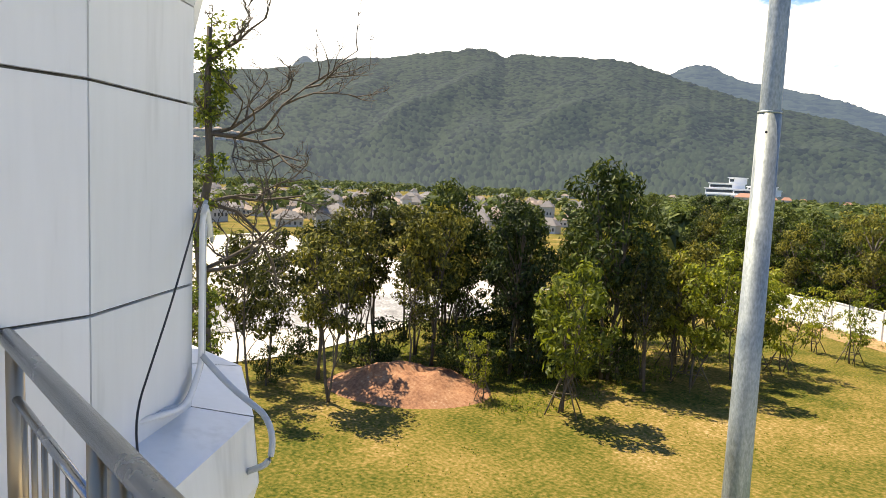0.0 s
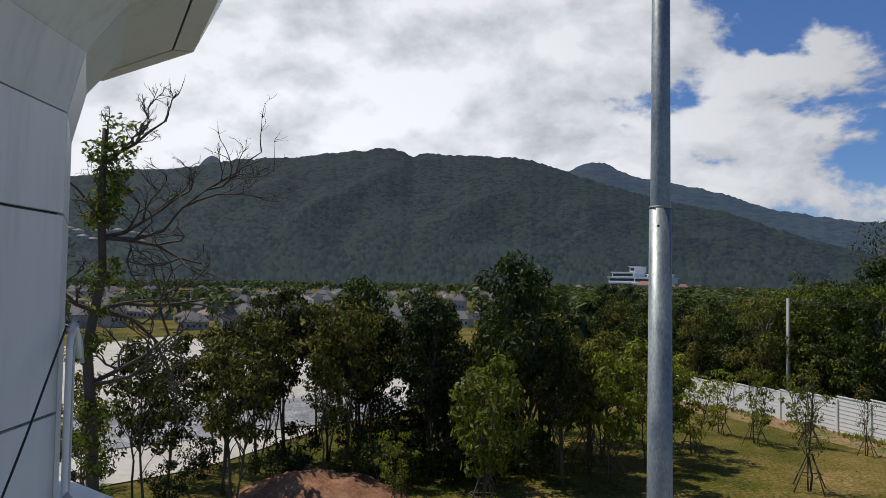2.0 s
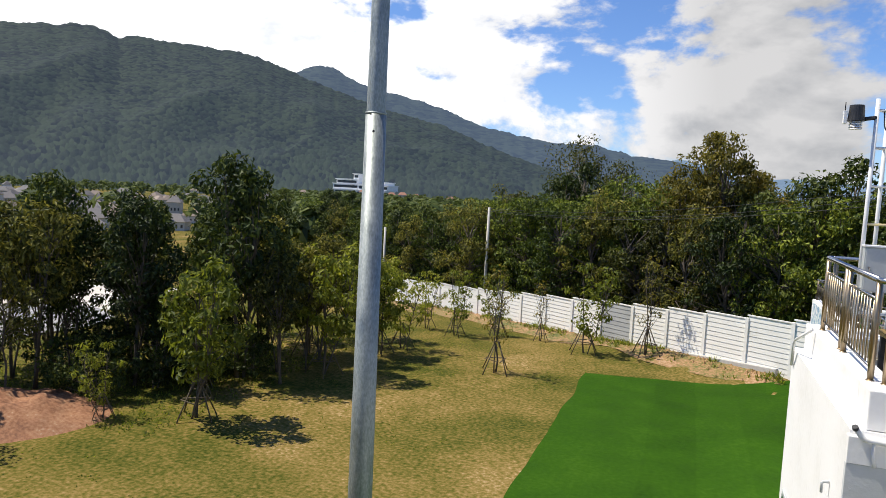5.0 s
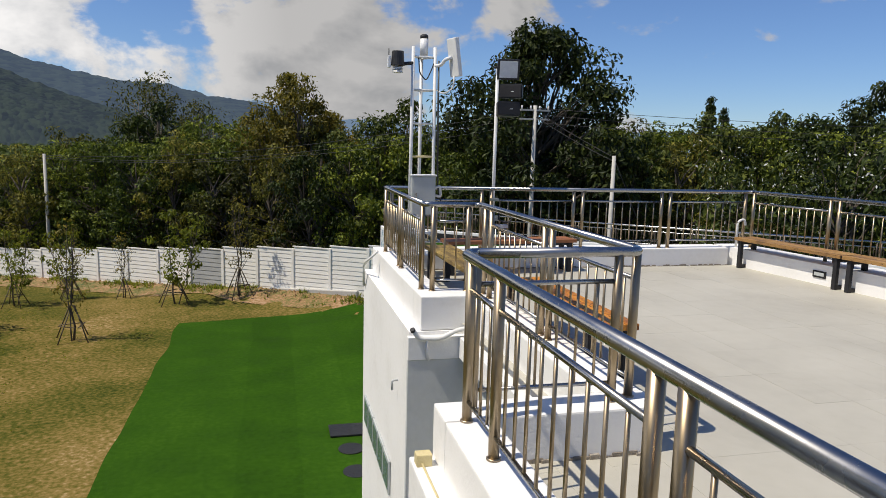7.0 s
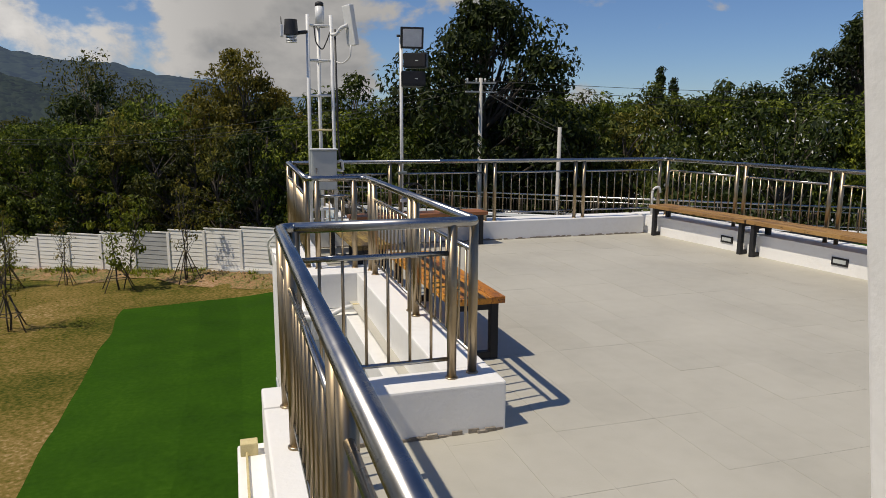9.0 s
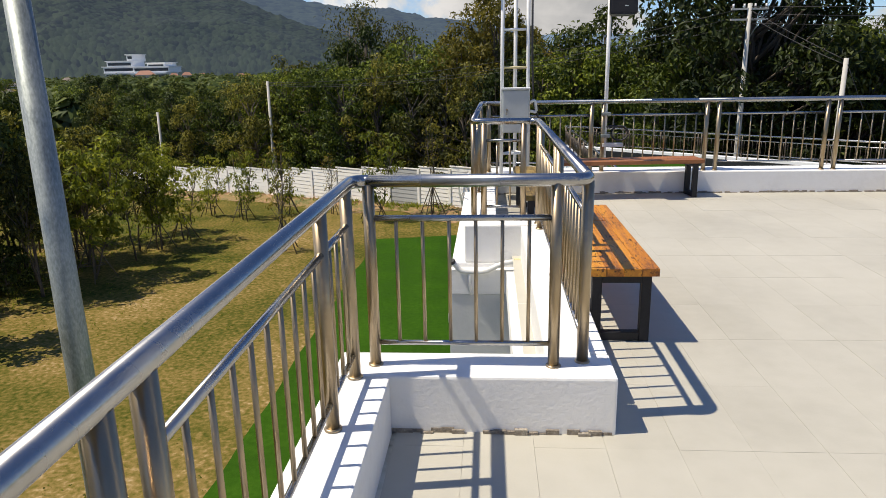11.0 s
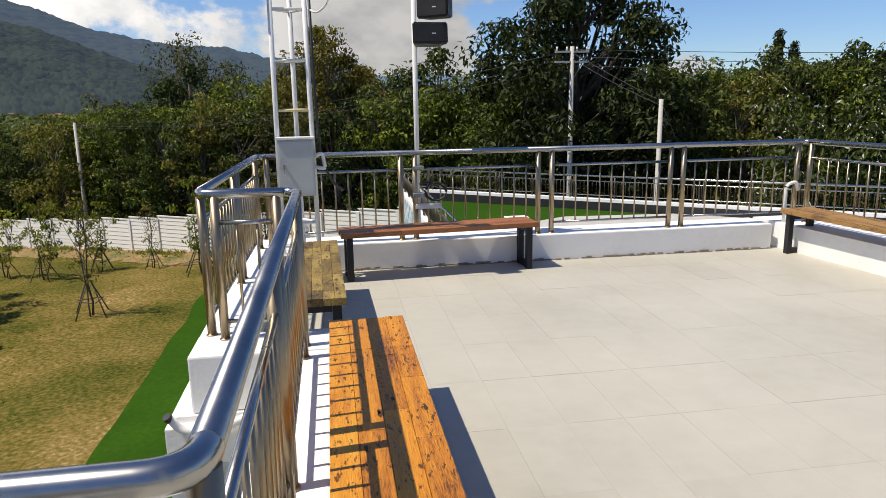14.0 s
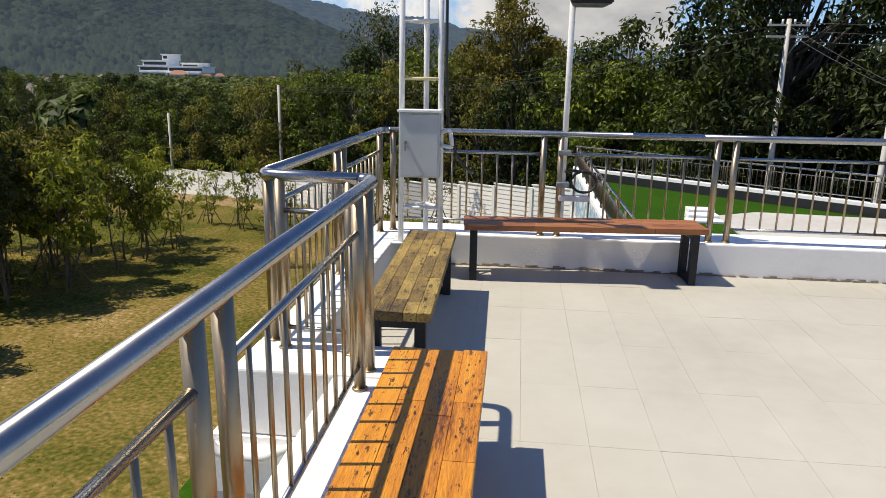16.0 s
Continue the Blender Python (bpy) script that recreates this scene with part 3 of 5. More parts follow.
# ---- benches ----
def bench(label, a, yaw, length, width, wood, knots=0, seed=1, strips=4, pieces=(0.28, 0.75)):
    """A wooden bench: a at its near right foot corner, running along +y before the turn by yaw."""
    random.seed(seed)
    b = thing("bench", label, "bench", "benches round the terrace", pose(a[0], a[1], 0.0, 0, 0, yaw))
    for k in range(strips):
        w = width / strips
        y = random.uniform(-0.004, 0.004)
        end = length + random.uniform(-0.006, 0.006)
        while y < end - 0.02:
            e = min(end, y + random.uniform(*pieces))
            if end - e < 0.2:
                e = end
            bm = bmesh.new()
            add_box(bm, -width + k * w + 0.0006, -width + (k + 1) * w - 0.0006, y + 0.0006, e - 0.0006, 0.405, 0.45 + random.uniform(-0.0012, 0.0012), 0.003)
            part("plank", bm, wood, b)
            y = e
    for k in range(knots):
        bm = bmesh.new()
        x, y, r = -random.uniform(0.03, width - 0.03), random.uniform(0.1, length - 0.1), random.choice((0.002, 0.003, 0.004, 0.005, 0.011))
        n = 9
        vs = [bm.verts.new((x + r * 0.75 * math.cos(2 * math.pi * i / n) * random.uniform(0.6, 1.2), y + r * random.uniform(1.0, 3.2) * math.sin(2 * math.pi * i / n), 0.4535)) for i in range(n)]
        bm.faces.new(vs)
        part("knot", bm, KNOT, b)
    for y0 in (0.05, length - 0.11):
        for x0 in (-width + 0.03, -0.085):
            bm = bmesh.new()
            add_box(bm, x0, x0 + 0.055, y0, y0 + 0.055, 0.0, 0.403, 0.003)
            part("leg", bm, BLACKSTEEL, b)
        for z0 in (0.004, 0.352):
            bm = bmesh.new()
            add_box(bm, -width + 0.086, -0.086, y0 + 0.003, y0 + 0.052, z0, z0 + 0.05, 0.003)
            part("cross_bar", bm, BLACKSTEEL, b)
    return b


bench("orange varnished wooden bench with dark knots and black steel legs", (2.688, 3.86), 0.3, 1.795, 0.392, WOOD, 26, 5)
bench("weathered yellow-brown wooden bench with black steel legs", (2.388, 6.07), 1.4, 1.78, 0.34, WOODOLD, 18, 6, 5, (0.14, 0.34))


def bench_facing(label, front_left, front_right, depth, wood, seed, knots=10):
    """A bench seen from its front: the front edge goes from front_left to front_right."""
    a, b = Vector((*front_left, 0)), Vector((*front_right, 0))
    d = (b - a).normalized()
    yaw = math.degrees(math.atan2(d.y, d.x)) - 90
    return bench(label, front_left, yaw, (b - a).length, depth, wood, knots, seed)


bench_facing("red-brown wooden bench with black steel legs by the kerb", (2.38, 8.10), (4.225, 8.25), 0.35, WOODX, 7, 14)
# along the east kerb, end to end
D = Vector((0.99, -9.0, 0)).normalized()
for k in range(3):
    s = Vector((6.80, 8.40, 0)) + D * (1.80 * k)
    e = s + D * 1.77
    bench_facing("honey-brown wooden bench with black steel legs by the east kerb", (s.x, s.y), (e.x, e.y), 0.36, WOODEAST, 20 + k, 12)

# ---- mast with instruments ----
mast = thing("equipment_mast", "white three-legged steel lattice mast with weather instruments", "mast", at=(2.03, 8.25, CURB))


def lm(p):
    return Vector(p) - Vector((2.03, 8.25, CURB))


LEGS = [(1.875, 8.2), (2.185, 8.2), (2.04, 8.42)]
for x, y in LEGS:
    bm = bmesh.new()
    add_tube(bm, [lm((x, y, CURB + 0.002)), lm((x + (2.03 - x) * 0.12, y + (8.25 - y) * 0.1, 2.86))], 0.0215, 10)
    part("leg", bm, WHITEPAINT, mast)
for z, mtl in ((0.55, WHITEPAINT), (1.06, WHITEPAINT), (1.52, YELLOWED), (1.93, WHITEPAINT), (2.34, WHITEPAINT), (2.74, WHITEPAINT)):
    for i in range(3):
        f = (z - CURB) / 2.57
        a, b = [Vector((x + (2.03 - x) * 0.12 * f, y + (8.25 - y) * 0.1 * f, z)) for x, y in (LEGS[i], LEGS[(i + 1) % 3])]
        bm = bmesh.new()
        add_tube(bm, [lm(a), lm(b)], 0.013, 7)
        part("rung", bm, mtl, mast)
bm = bmesh.new()
add_box(bm, -0.22, 0.24, -0.11, 0.24, 0.002, 0.014, 0.003)
part("base_plate", bm, WHITEPAINT, mast)

box = thing("control_box", "grey enamelled steel control box on the mast", "control box", at=(2.035, 8.14, 0.80))
bm = bmesh.new(); add_box(bm, -0.15, 0.15, -0.06, 0.05, 0, 0.48, 0.006); part("body", bm, BOXGREY, box)
bm = bmesh.new(); add_box(bm, -0.138, 0.138, -0.072, -0.0605, 0.012, 0.465, 0.003); box_door = part("door", bm, BOXGREY, box)
bm = bmesh.new(); add_box(bm, -0.162, 0.162, -0.085, 0.055, 0.481, 0.500, 0.004); part("hood", bm, WHITEPAINT, box)
bm = bmesh.new(); add_tube(bm, [(-0.10, -0.073, 0.26), (-0.10, -0.088, 0.26)], 0.012, 10); add_box(bm, -0.106, -0.094, -0.094, -0.0885, 0.20, 0.27, 0.002); part("latch", bm, STEEL, box_door, "steel latch handle")
bm = bmesh.new(); add_tube(bm, rounded([(0.151, 0, 0.33), (0.22, 0, 0.36), (0.24, 0.02, 0.22), (0.152, 0.0, 0.24)], 0.03), 0.016, 8); part("cable_gland", bm, PVC, box)

station = thing("weather_station", "black and white weather station on the mast", "weather station", at=(1.70, 8.2, 2.53))
bm = bmesh.new(); bmesh.ops.create_cone(bm, cap_ends=True, segments=20, radius1=0.085, radius2=0.072, depth=0.17, matrix=Matrix.Translation((0, 0, 0.175))); part("rain_collector", bm, RUBBER, station, "black tapered rain collector")
for k in range(5):
    bm = bmesh.new(); bmesh.ops.create_cone(bm, cap_ends=True, segments=18, radius1=0.066, radius2=0.058, depth=0.011, matrix=Matrix.Translation((0, 0, 0.078 - k * 0.017))); part("shield_plate", bm, WHITEPAINT, station, "white radiation shield plate")
bm = bmesh.new(); add_box(bm, -0.125, -0.09, -0.03, 0.03, 0.06, 0.20, 0.006); part("solar_panel", bm, WHITEPAINT, station)
bm = bmesh.new(); add_tube(bm, [(0.05, 0, 0.11), (0.19, 0, 0.13)], 0.022, 8); part("bracket", bm, RUBBER, station)
bm = bmesh.new(); add_tube(bm, [(-0.11, 0, 0.2), (-0.112, 0, 0.29)], 0.006, 6); part("aerial", bm, RUBBER, station)

sensor = thing("sky_sensor", "white round sensor with a black cap on the mast top", "sensor", at=(2.05, 8.32, 2.862))
bm = bmesh.new(); add_tube(bm, [(0, 0, -0.1), (0, 0, 0.11)], 0.052, 18); part("housing", bm, WHITEPAINT, sensor)
bm = bmesh.new(); add_tube(bm, [(0, 0, 0.112), (0, 0, 0.15), (0, 0, 0.165)], 0.05, 18, [0.051, 0.051, 0.03]); part("cap", bm, RUBBER, sensor, "black cap")

antenna = thing("panel_antenna", "grey-white flat panel antenna on a curved arm", "antenna", at=pose(2.37, 8.02, 2.73, 0, 0, 0))
bm = bmesh.new()
add_box(bm, -0.028, 0.028, -0.10, 0.10, -0.23, 0.23, 0.012)
bmesh.ops.rotate(bm, verts=bm.verts, cent=(0, 0, 0), matrix=Euler((0, radians(-9), radians(18))).to_matrix())
part("panel", bm, WHITEPAINT, antenna)
bm = bmesh.new(); add_tube(bm, rounded([(-0.03, 0.0, 0.0), (-0.10, 0.06, -0.02), (-0.14, 0.12, -0.09), (-0.20, 0.18, -0.09)], 0.04), 0.022, 10); part("arm", bm, WHITEPAINT, antenna)
bm = bmesh.new(); add_tube(bm, rounded([(0.0, 0.0, -0.22), (0.0, 0.02, -0.36), (-0.10, 0.1, -0.44), (-0.18, 0.18, -0.38)], 0.06), 0.009, 7); part("cable", bm, PVC, antenna)

bm = bmesh.new()
add_tube(bm, rounded([(2.21, 8.18, 2.7), (2.22, 8.17, 1.6), (2.24, 8.2, 1.1), (2.34, 8.3, 0.86), (2.42, 8.44, 0.80)], 0.12), 0.012, 7)
tagged(new("mast_cable", mesh_of("mast_cable", bm, RUBBER)), "black cable tied down the mast", "cable")
bm = bmesh.new()
add_tube(bm, rounded([(1.98, 8.3, 2.74), (1.99, 8.27, 2.55), (2.06, 8.2, 2.45), (2.13, 8.2, 2.6), (2.17, 8.2, 2.72)], 0.05), 0.008, 6)
tagged(new("loose_cable", mesh_of("loose_cable", bm, RUBBER)), "black cable looped under the mast top", "cable")

# ---- lamp pole with loudspeakers ----
pole = thing("light_pole", "white steel pole clamped to the railing", "pole", at=(3.135, 8.665, CURB))
bm = bmesh.new(); add_tube(bm, [(0, 0, 0.10), (0, 0, 2.46)], 0.023, 12); part("tube", bm, WHITEPAINT, pole)
for z in (0.42, 0.68):
    bm = bmesh.new(); add_box(bm, -0.05, 0.05, -0.10, 0.03, z, z + 0.035, 0.004); part("clamp", bm, GALV, pole)
bm = bmesh.new(); add_box(bm, -0.03, 0.22, -0.04, 0.03, 0.30, 0.345, 0.006); part("ballast_box", bm, PVC, pole)
bm = bmesh.new()
add_tube(bm, [(3.30 + 0.10 * math.cos(2 * math.pi * k / 20), 8.60 - 0.012 * k / 20, 0.73 + 0.085 * math.sin(2 * math.pi * k / 20)) for k in range(24)], 0.011, 8)
add_tube(bm, rounded([(3.40, 8.6, 0.73), (3.36, 8.6, 0.80), (3.20, 8.62, 0.82), (3.15, 8.64, 0.80)], 0.04), 0.011, 8)
tagged(new("coiled_cable", mesh_of("coiled_cable", bm, RUBBER)), "black cable coiled and tied to the white pole", "cable")
flood = thing("floodlight", "black square floodlight with a pale lens", "floodlight", at=pose(3.27, 8.62, 2.695, 8, 0, -6))
bm = bmesh.new(); add_box(bm, -0.15, 0.15, -0.02, 0.03, -0.135, 0.135, 0.008); flood_housing = part("housing", bm, RUBBER, flood)
bm = bmesh.new(); add_box(bm, -0.122, 0.122, -0.026, -0.0215, -0.108, 0.108, 0.002); part("lens", bm, LENS, flood_housing, "pale glass lens")
bm = bmesh.new(); add_tube(bm, [(-0.155, 0.0, 0.02), (-0.20, 0.0, 0.02)], 0.016, 8); add_tube(bm, [(-0.14, 0.035, -0.1), (-0.135, 0.045, -0.2)], 0.012, 6); part("bracket", bm, RUBBER, flood)


def loudspeaker(x, y, z, rz, rx):
    s = thing("loudspeaker", "black wedge-shaped outdoor loudspeaker on the pole", "loudspeaker", "loudspeakers", pose(x, y, z, rx, 0, rz))
    bm = bmesh.new()
    add_prism(bm, [(-0.165, -0.09), (0.165, -0.09), (0.12, 0.09), (-0.12, 0.09)], -0.095, 0.095)
    bmesh.ops.bevel(bm, geom=list(bm.edges), offset=0.012, segments=2, affect="EDGES")
    part("cabinet", bm, RUBBER, s)
    bm = bmesh.new(); add_box(bm, -0.148, 0.148, -0.0955, -0.0905, -0.078, 0.078, 0.002); grille = part("grille", bm, BLACKSTEEL, s)
    bm = bmesh.new(); add_box(bm, 0.01, 0.05, -0.0975, -0.0958, -0.01, -0.002); part("badge", bm, LENS, grille, "small silver badge bar")
    bm = bmesh.new(); add_tube(bm, [(0, 0.085, 0), (0, 0.13, 0)], 0.02, 8); part("bracket", bm, RUBBER, s)


loudspeaker(3.34, 8.62, 2.41, -38, 0)
loudspeaker(3.26, 8.60, 2.17, 4, -6)

# ---- small fittings ----
for k, (x, y) in enumerate(((7.105, 7.05), (7.28, 5.45))):
    l = thing("kerb_light", "dark recessed step light in the white kerb", "step light", "kerb lights", pose(x, y, 0.135, 0, 0, 6.2))
    bm = bmesh.new(); add_box(bm, -0.012, 0.004, -0.10, 0.10, -0.045, 0.045, 0.003); part("frame", bm, BLACKSTEEL, l)
    bm = bmesh.new(); add_box(bm, -0.016, -0.0125, -0.075, 0.075, -0.02, 0.025, 0.001); part("louvre", bm, BOXGREY, l)
bm = bmesh.new()
add_tube(bm, rounded([(7.0, 8.62, CURB), (7.0, 8.62, 0.66), (7.10, 8.6, 0.70), (7.12, 8.6, 0.60)], 0.05), 0.018, 8)
tagged(new("vent_pipe", mesh_of("vent_pipe", bm, PVC)), "bent white plastic pipe on the kerb corner", "pipe")
drain = thing("drain_pipe", "white plastic drain pipe with an elbow in the recess", "pipe", at=(1.44, 5.63, -0.05))
bm = bmesh.new(); add_tube(bm, rounded([(0, 0, 0.03), (0.05, 0, -0.05), (0.25, 0, -0.06), (0.42, 0, 0.02), (0.60, 0.0, 0.04)], 0.05), 0.022, 9); part("tube", bm, PVC, drain)
bm = bmesh.new(); add_tube(bm, [(0.0, 0, 0.02), (-0.012, -0.012, 0.045)], 0.024, 9); part("open_end", bm, RUBBER, drain, "black open end")
bm = bmesh.new(); add_box(bm, 0.50, 0.60, -0.02, 0.02, 0.015, 0.055, 0.004); part("clip", bm, YELLOWED, drain)
bm = bmesh.new(); add_tube(bm, rounded([(0.13, 0, -0.06), (0.13, 0, -0.20), (0.15, 0.01, -0.26)], 0.03), 0.014, 8); part("outlet", bm, PVC, drain)
bm = bmesh.new(); add_box(bm, 0.935, 1.02, 2.98, 3.05, -0.03, 0.035, 0.006); add_tube(bm, rounded([(0.965, 3.0, -0.01), (0.965, 2.9, -0.012), (0.97, 1.0, -0.012)], 0.04), 0.006, 6)
tagged(new("cable_bracket", mesh_of("cable_bracket", bm, YELLOWED)), "yellowed plastic cable bracket on the ledge", "bracket")
bm = bmesh.new()
add_tube(bm, rounded([(1.40, 8.9, -0.25), (1.36, 8.6, 0.10), (1.40, 8.35, 0.20), (1.50, 8.3, 0.305)], 0.12), 0.018, 8)
tagged(new("overflow_pipe", mesh_of("overflow_pipe", bm, PVC)), "white curved pipe over the parapet edge", "pipe")
bm = bmesh.new()
add_tube(bm, rounded([(1.415, 6.25, -0.70), (1.36, 6.25, -0.70), (1.36, 6.25, -0.80)], 0.02), 0.012, 7)
tagged(new("wall_spout", mesh_of("wall_spout", bm, CONDUIT)), "small bent spout on the white wall", "spout")
for k in range(5):
    w = tagged(new("window"), "narrow aluminium strip window in the white wall", "window", "strip windows", "structure")
    w.location = (1.415, 6.80 + 0.42 * k, -1.93)
    for nm, dims, mtl in (("frame", (-0.022, 0.0, -0.2, 0.2, -0.19, 0.19), BOXGREY), ("pane", (-0.027, -0.0225, -0.165, 0.165, -0.155, 0.155), GLASS)):
        bm = bmesh.new(); add_box(bm, *dims, 0.002); part(nm, bm, mtl, w)
for x, y, r in ((2.6, 21.35, 0.42), (2.6, 19.7, 0.42)):
    c = thing("manhole_cover", "round dark grey manhole cover in the turf", "manhole cover", "manhole covers", (x, y, GROUND + 0.06))
    bm = bmesh.new(); add_tube(bm, [(0, 0, 0), (0, 0, 0.05)], r, 24); part("lid", bm, RUBBER, c)
mat_thing = thing("ground_grating", "dark rectangular drain grating in the turf", "grating", at=(2.75, 22.9, GROUND + 0.06))
bm = bmesh.new(); add_box(bm, -0.75, 0.75, -0.5, 0.5, 0, 0.06, 0.01); part("plate", bm, RUBBER, mat_thing)

# ---- round tower at the start of the balcony ----
SIDES, APO = 14, 1.66
tower = tagged(new("wall_tower"), "round tower clad in white metal panels with dark joints", "wall", kind="structure")
PHI0 = math.atan2(0.498, 0.867) + 0.028
RV = APO / math.cos(math.pi / SIDES)


def ring_point(k, r, z):
    a = PHI0 + 2 * math.pi * k / SIDES
    return Vector((TOWER[0] + r * math.cos(a), TOWER[1] + r * math.sin(a), z))


PROFILE = [(RV, -8.4), (RV, -0.3), (RV, 0.35), (RV, 1.12), (RV, 1.92), (RV, 2.34), (RV + 0.06, 2.60), (RV + 0.22, 2.82), (RV + 0.48, 2.93)]
bm = bmesh.new()
core = [[bm.verts.new(ring_point(k, r - 0.03, z)) for k in range(SIDES)] for r, z in PROFILE + [(RV + 0.5, 3.9)]]
for a, b in zip(core, core[1:]):
    for k in range(SIDES):
        bm.faces.new((a[k], a[(k + 1) % SIDES], b[(k + 1) % SIDES], b[k]))
bm.faces.new(core[-1])
part("core", bm, SEAL, tower, "dark joints between the panels")
GAP = 0.006
for i in range(2, len(PROFILE) - 1):
    for k in range(SIDES):
        bm = bmesh.new()
        (r0, z0), (r1, z1) = PROFILE[i], PROFILE[i + 1]
        joint = i < 5
        zz0, zz1 = z0 + (GAP if joint else 0.001), z1 - (GAP if joint else 0.001)
        a0, a1, b0, b1 = ring_point(k, r0, zz0), ring_point(k + 1, r0, zz0), ring_point(k, r1, zz1), ring_point(k + 1, r1, zz1)
        e = (a1 - a0).normalized() * GAP * 0.7
        out = (Vector((a0.x + a1.x, a0.y + a1.y, 0)) / 2 - Vector((*TOWER, 0))).normalized() * 0.026
        front = [a0 + e, a1 - e, b1 - e, b0 + e]
        vs = [bm.verts.new(p) for p in front] + [bm.verts.new(p - out) for p in front]
        for q in ((0, 1, 2, 3), (0, 4, 5, 1), (1, 5, 6, 2), (2, 6, 7, 3), (3, 7, 4, 0)):
            bm.faces.new([vs[j] for j in q])
        part("panel", bm, PANEL, tower)
RIM = [(RV + 0.49, 2.932), (RV + 0.60, 2.945), (RV + 0.98, 3.75), (RV + 0.5, 3.8)]
for k in range(SIDES):
    bm = bmesh.new()
    rows = [[bm.verts.new(ring_point(k + j, r, z)) for j in (0.004, 0.996)] for r, z in RIM]
    for a, b in zip(rows, rows[1:]):
        bm.faces.new((a[0], a[1], b[1], b[0]))
    part("canopy_panel", bm, PANEL, tower)
SKIRT = [(RV - 0.01, 0.55), (RV + 0.28, 0.50), (RV + 0.31, 0.18), (RV + 0.16, -0.32), (RV - 0.01, -0.32)]
for k in range(SIDES):
    mid = (ring_point(k, RV, 0) + ring_point(k + 1, RV, 0)) / 2
    if mid.y < -0.05:
        continue
    bm = bmesh.new()
    rows = [[bm.verts.new(ring_point(k + j, r, z)) for j in (0.006, 0.994)] for r, z in SKIRT]
    for a, b in zip(rows, rows[1:]):
        bm.faces.new((a[0], a[1], b[1], b[0]))
    part("skirt_panel", bm, PANEL, tower)
pv = ring_point(1, RV + 0.03, 0)
pipes = thing("conduit_bundle", "white and grey plastic conduits running up the tower", "conduit", at=(pv.x, pv.y, 0.5))
for dx, dy, r, mtl, top in ((0.03, 0.0, 0.0135, PVC, 0.93), (-0.005, 0.012, 0.0105, CONDUIT, 0.95), (-0.03, 0.035, 0.009, CONDUIT, 0.90)):
    bm = bmesh.new()
    add_tube(bm, rounded([(dx + 0.3, dy - 0.42, 0.14), (dx + 0.1, dy - 0.1, 0.10), (dx, dy, 0.25), (dx, dy, top), (dx - 0.05, dy + 0.04, top + 0.05), (dx - 0.09, dy + 0.07, top - 0.1)], 0.07), r, 8)
    part("conduit", bm, mtl, pipes)
bm = bmesh.new()
add_tube(bm, rounded([(0.04, 0.0, 0.30), (0.10, 0.10, 0.16), (0.34, 0.20, 0.05), (0.40, 0.18, -0.12), (0.22, 0.14, -0.22)], 0.09), 0.0145, 9)
part("bent_conduit", bm, CONDUIT, pipes)
bm = bmesh.new()
add_tube(bm, rounded([(pv.x + 0.02, pv.y - 0.01, 1.47), (-2.67, 0.35, 1.1), (-2.45, 0.15, 0.75), (-2.25, 0.13, 0.40), (-2.05, 0.13, -0.6), (-2.05, 0.13, -8.3)], 0.1), 0.0045, 6)
tagged(new("black_cable", mesh_of("black_cable", bm, RUBBER)), "thin black cable hanging across the tower", "cable")

# ---- galvanised pole in the yard ----
yard = thing("street_lamp_pole", "tall galvanised steel pole joined in two lengths", "pole", at=(-4.85, 9.9, GROUND))
bm = bmesh.new(); add_tube(bm, [(0, 0, 0), (0, 0, 11.25)], 0.1, 24, [0.235, 0.172]); part("lower_tube", bm, GALV, yard)
bm = bmesh.new(); add_tube(bm, [(0, 0, 11.23), (0, 0, 11.25), (0, 0, 19.0)], 0.09, 24, [0.158, 0.157, 0.12]); part("upper_tube", bm, GALV, yard)
bm = bmesh.new(); add_tube(bm, [(0, 0, 11.235), (0, 0, 11.27)], 0.176, 24); part("weld_collar", bm, GALV, yard)
bm = bmesh.new(); add_tube(bm, [(0.05, -0.168, 10.95), (0.052, -0.18, 10.95)], 0.02, 8); part("bolt", bm, BLACKSTEEL, yard)

# ---- ground, turf, road, soil ----
def graded(lo, hi, near_lo, near_hi, step):
    near = list(np.arange(near_lo, near_hi + 0.01, step))
    out, d = [], step
    v = near_hi
    while v < hi:
        d *= 1.45
        v += d
        out.append(min(v, hi))
    left, d, v = [], step, near_lo
    while v > lo:
        d *= 1.45
        v -= d
        left.append(max(v, lo))
    return left[::-1] + near + out


def wall_y(x):
    """The line of the boundary wall, which runs off to the north-west."""
    return 43.5 + (4.0 - x) * 0.625


def ground_z(x, y):
    n = noise.noise(Vector((x * 0.09, y * 0.09, 0.3))) * 0.16 + noise.noise(Vector((x * 0.5, y * 0.5, 4.0))) * 0.03
    fade = max(0.0, min(1.0, 1 - (abs(x) + abs(y) - 90) / 60))
    away = max(0.0, min(1.0, (116 - math.hypot(x, y)) / 28))
    fall = -0.10 * max(0.0, min(26.0, y - 46)) * away
    bank = 0.55 * math.exp(-((y - wall_y(x) + 0.4) / 2.2) ** 2) if -30 < x < 6 else 0.0
    return GROUND + n * fade + bank * fade + fall


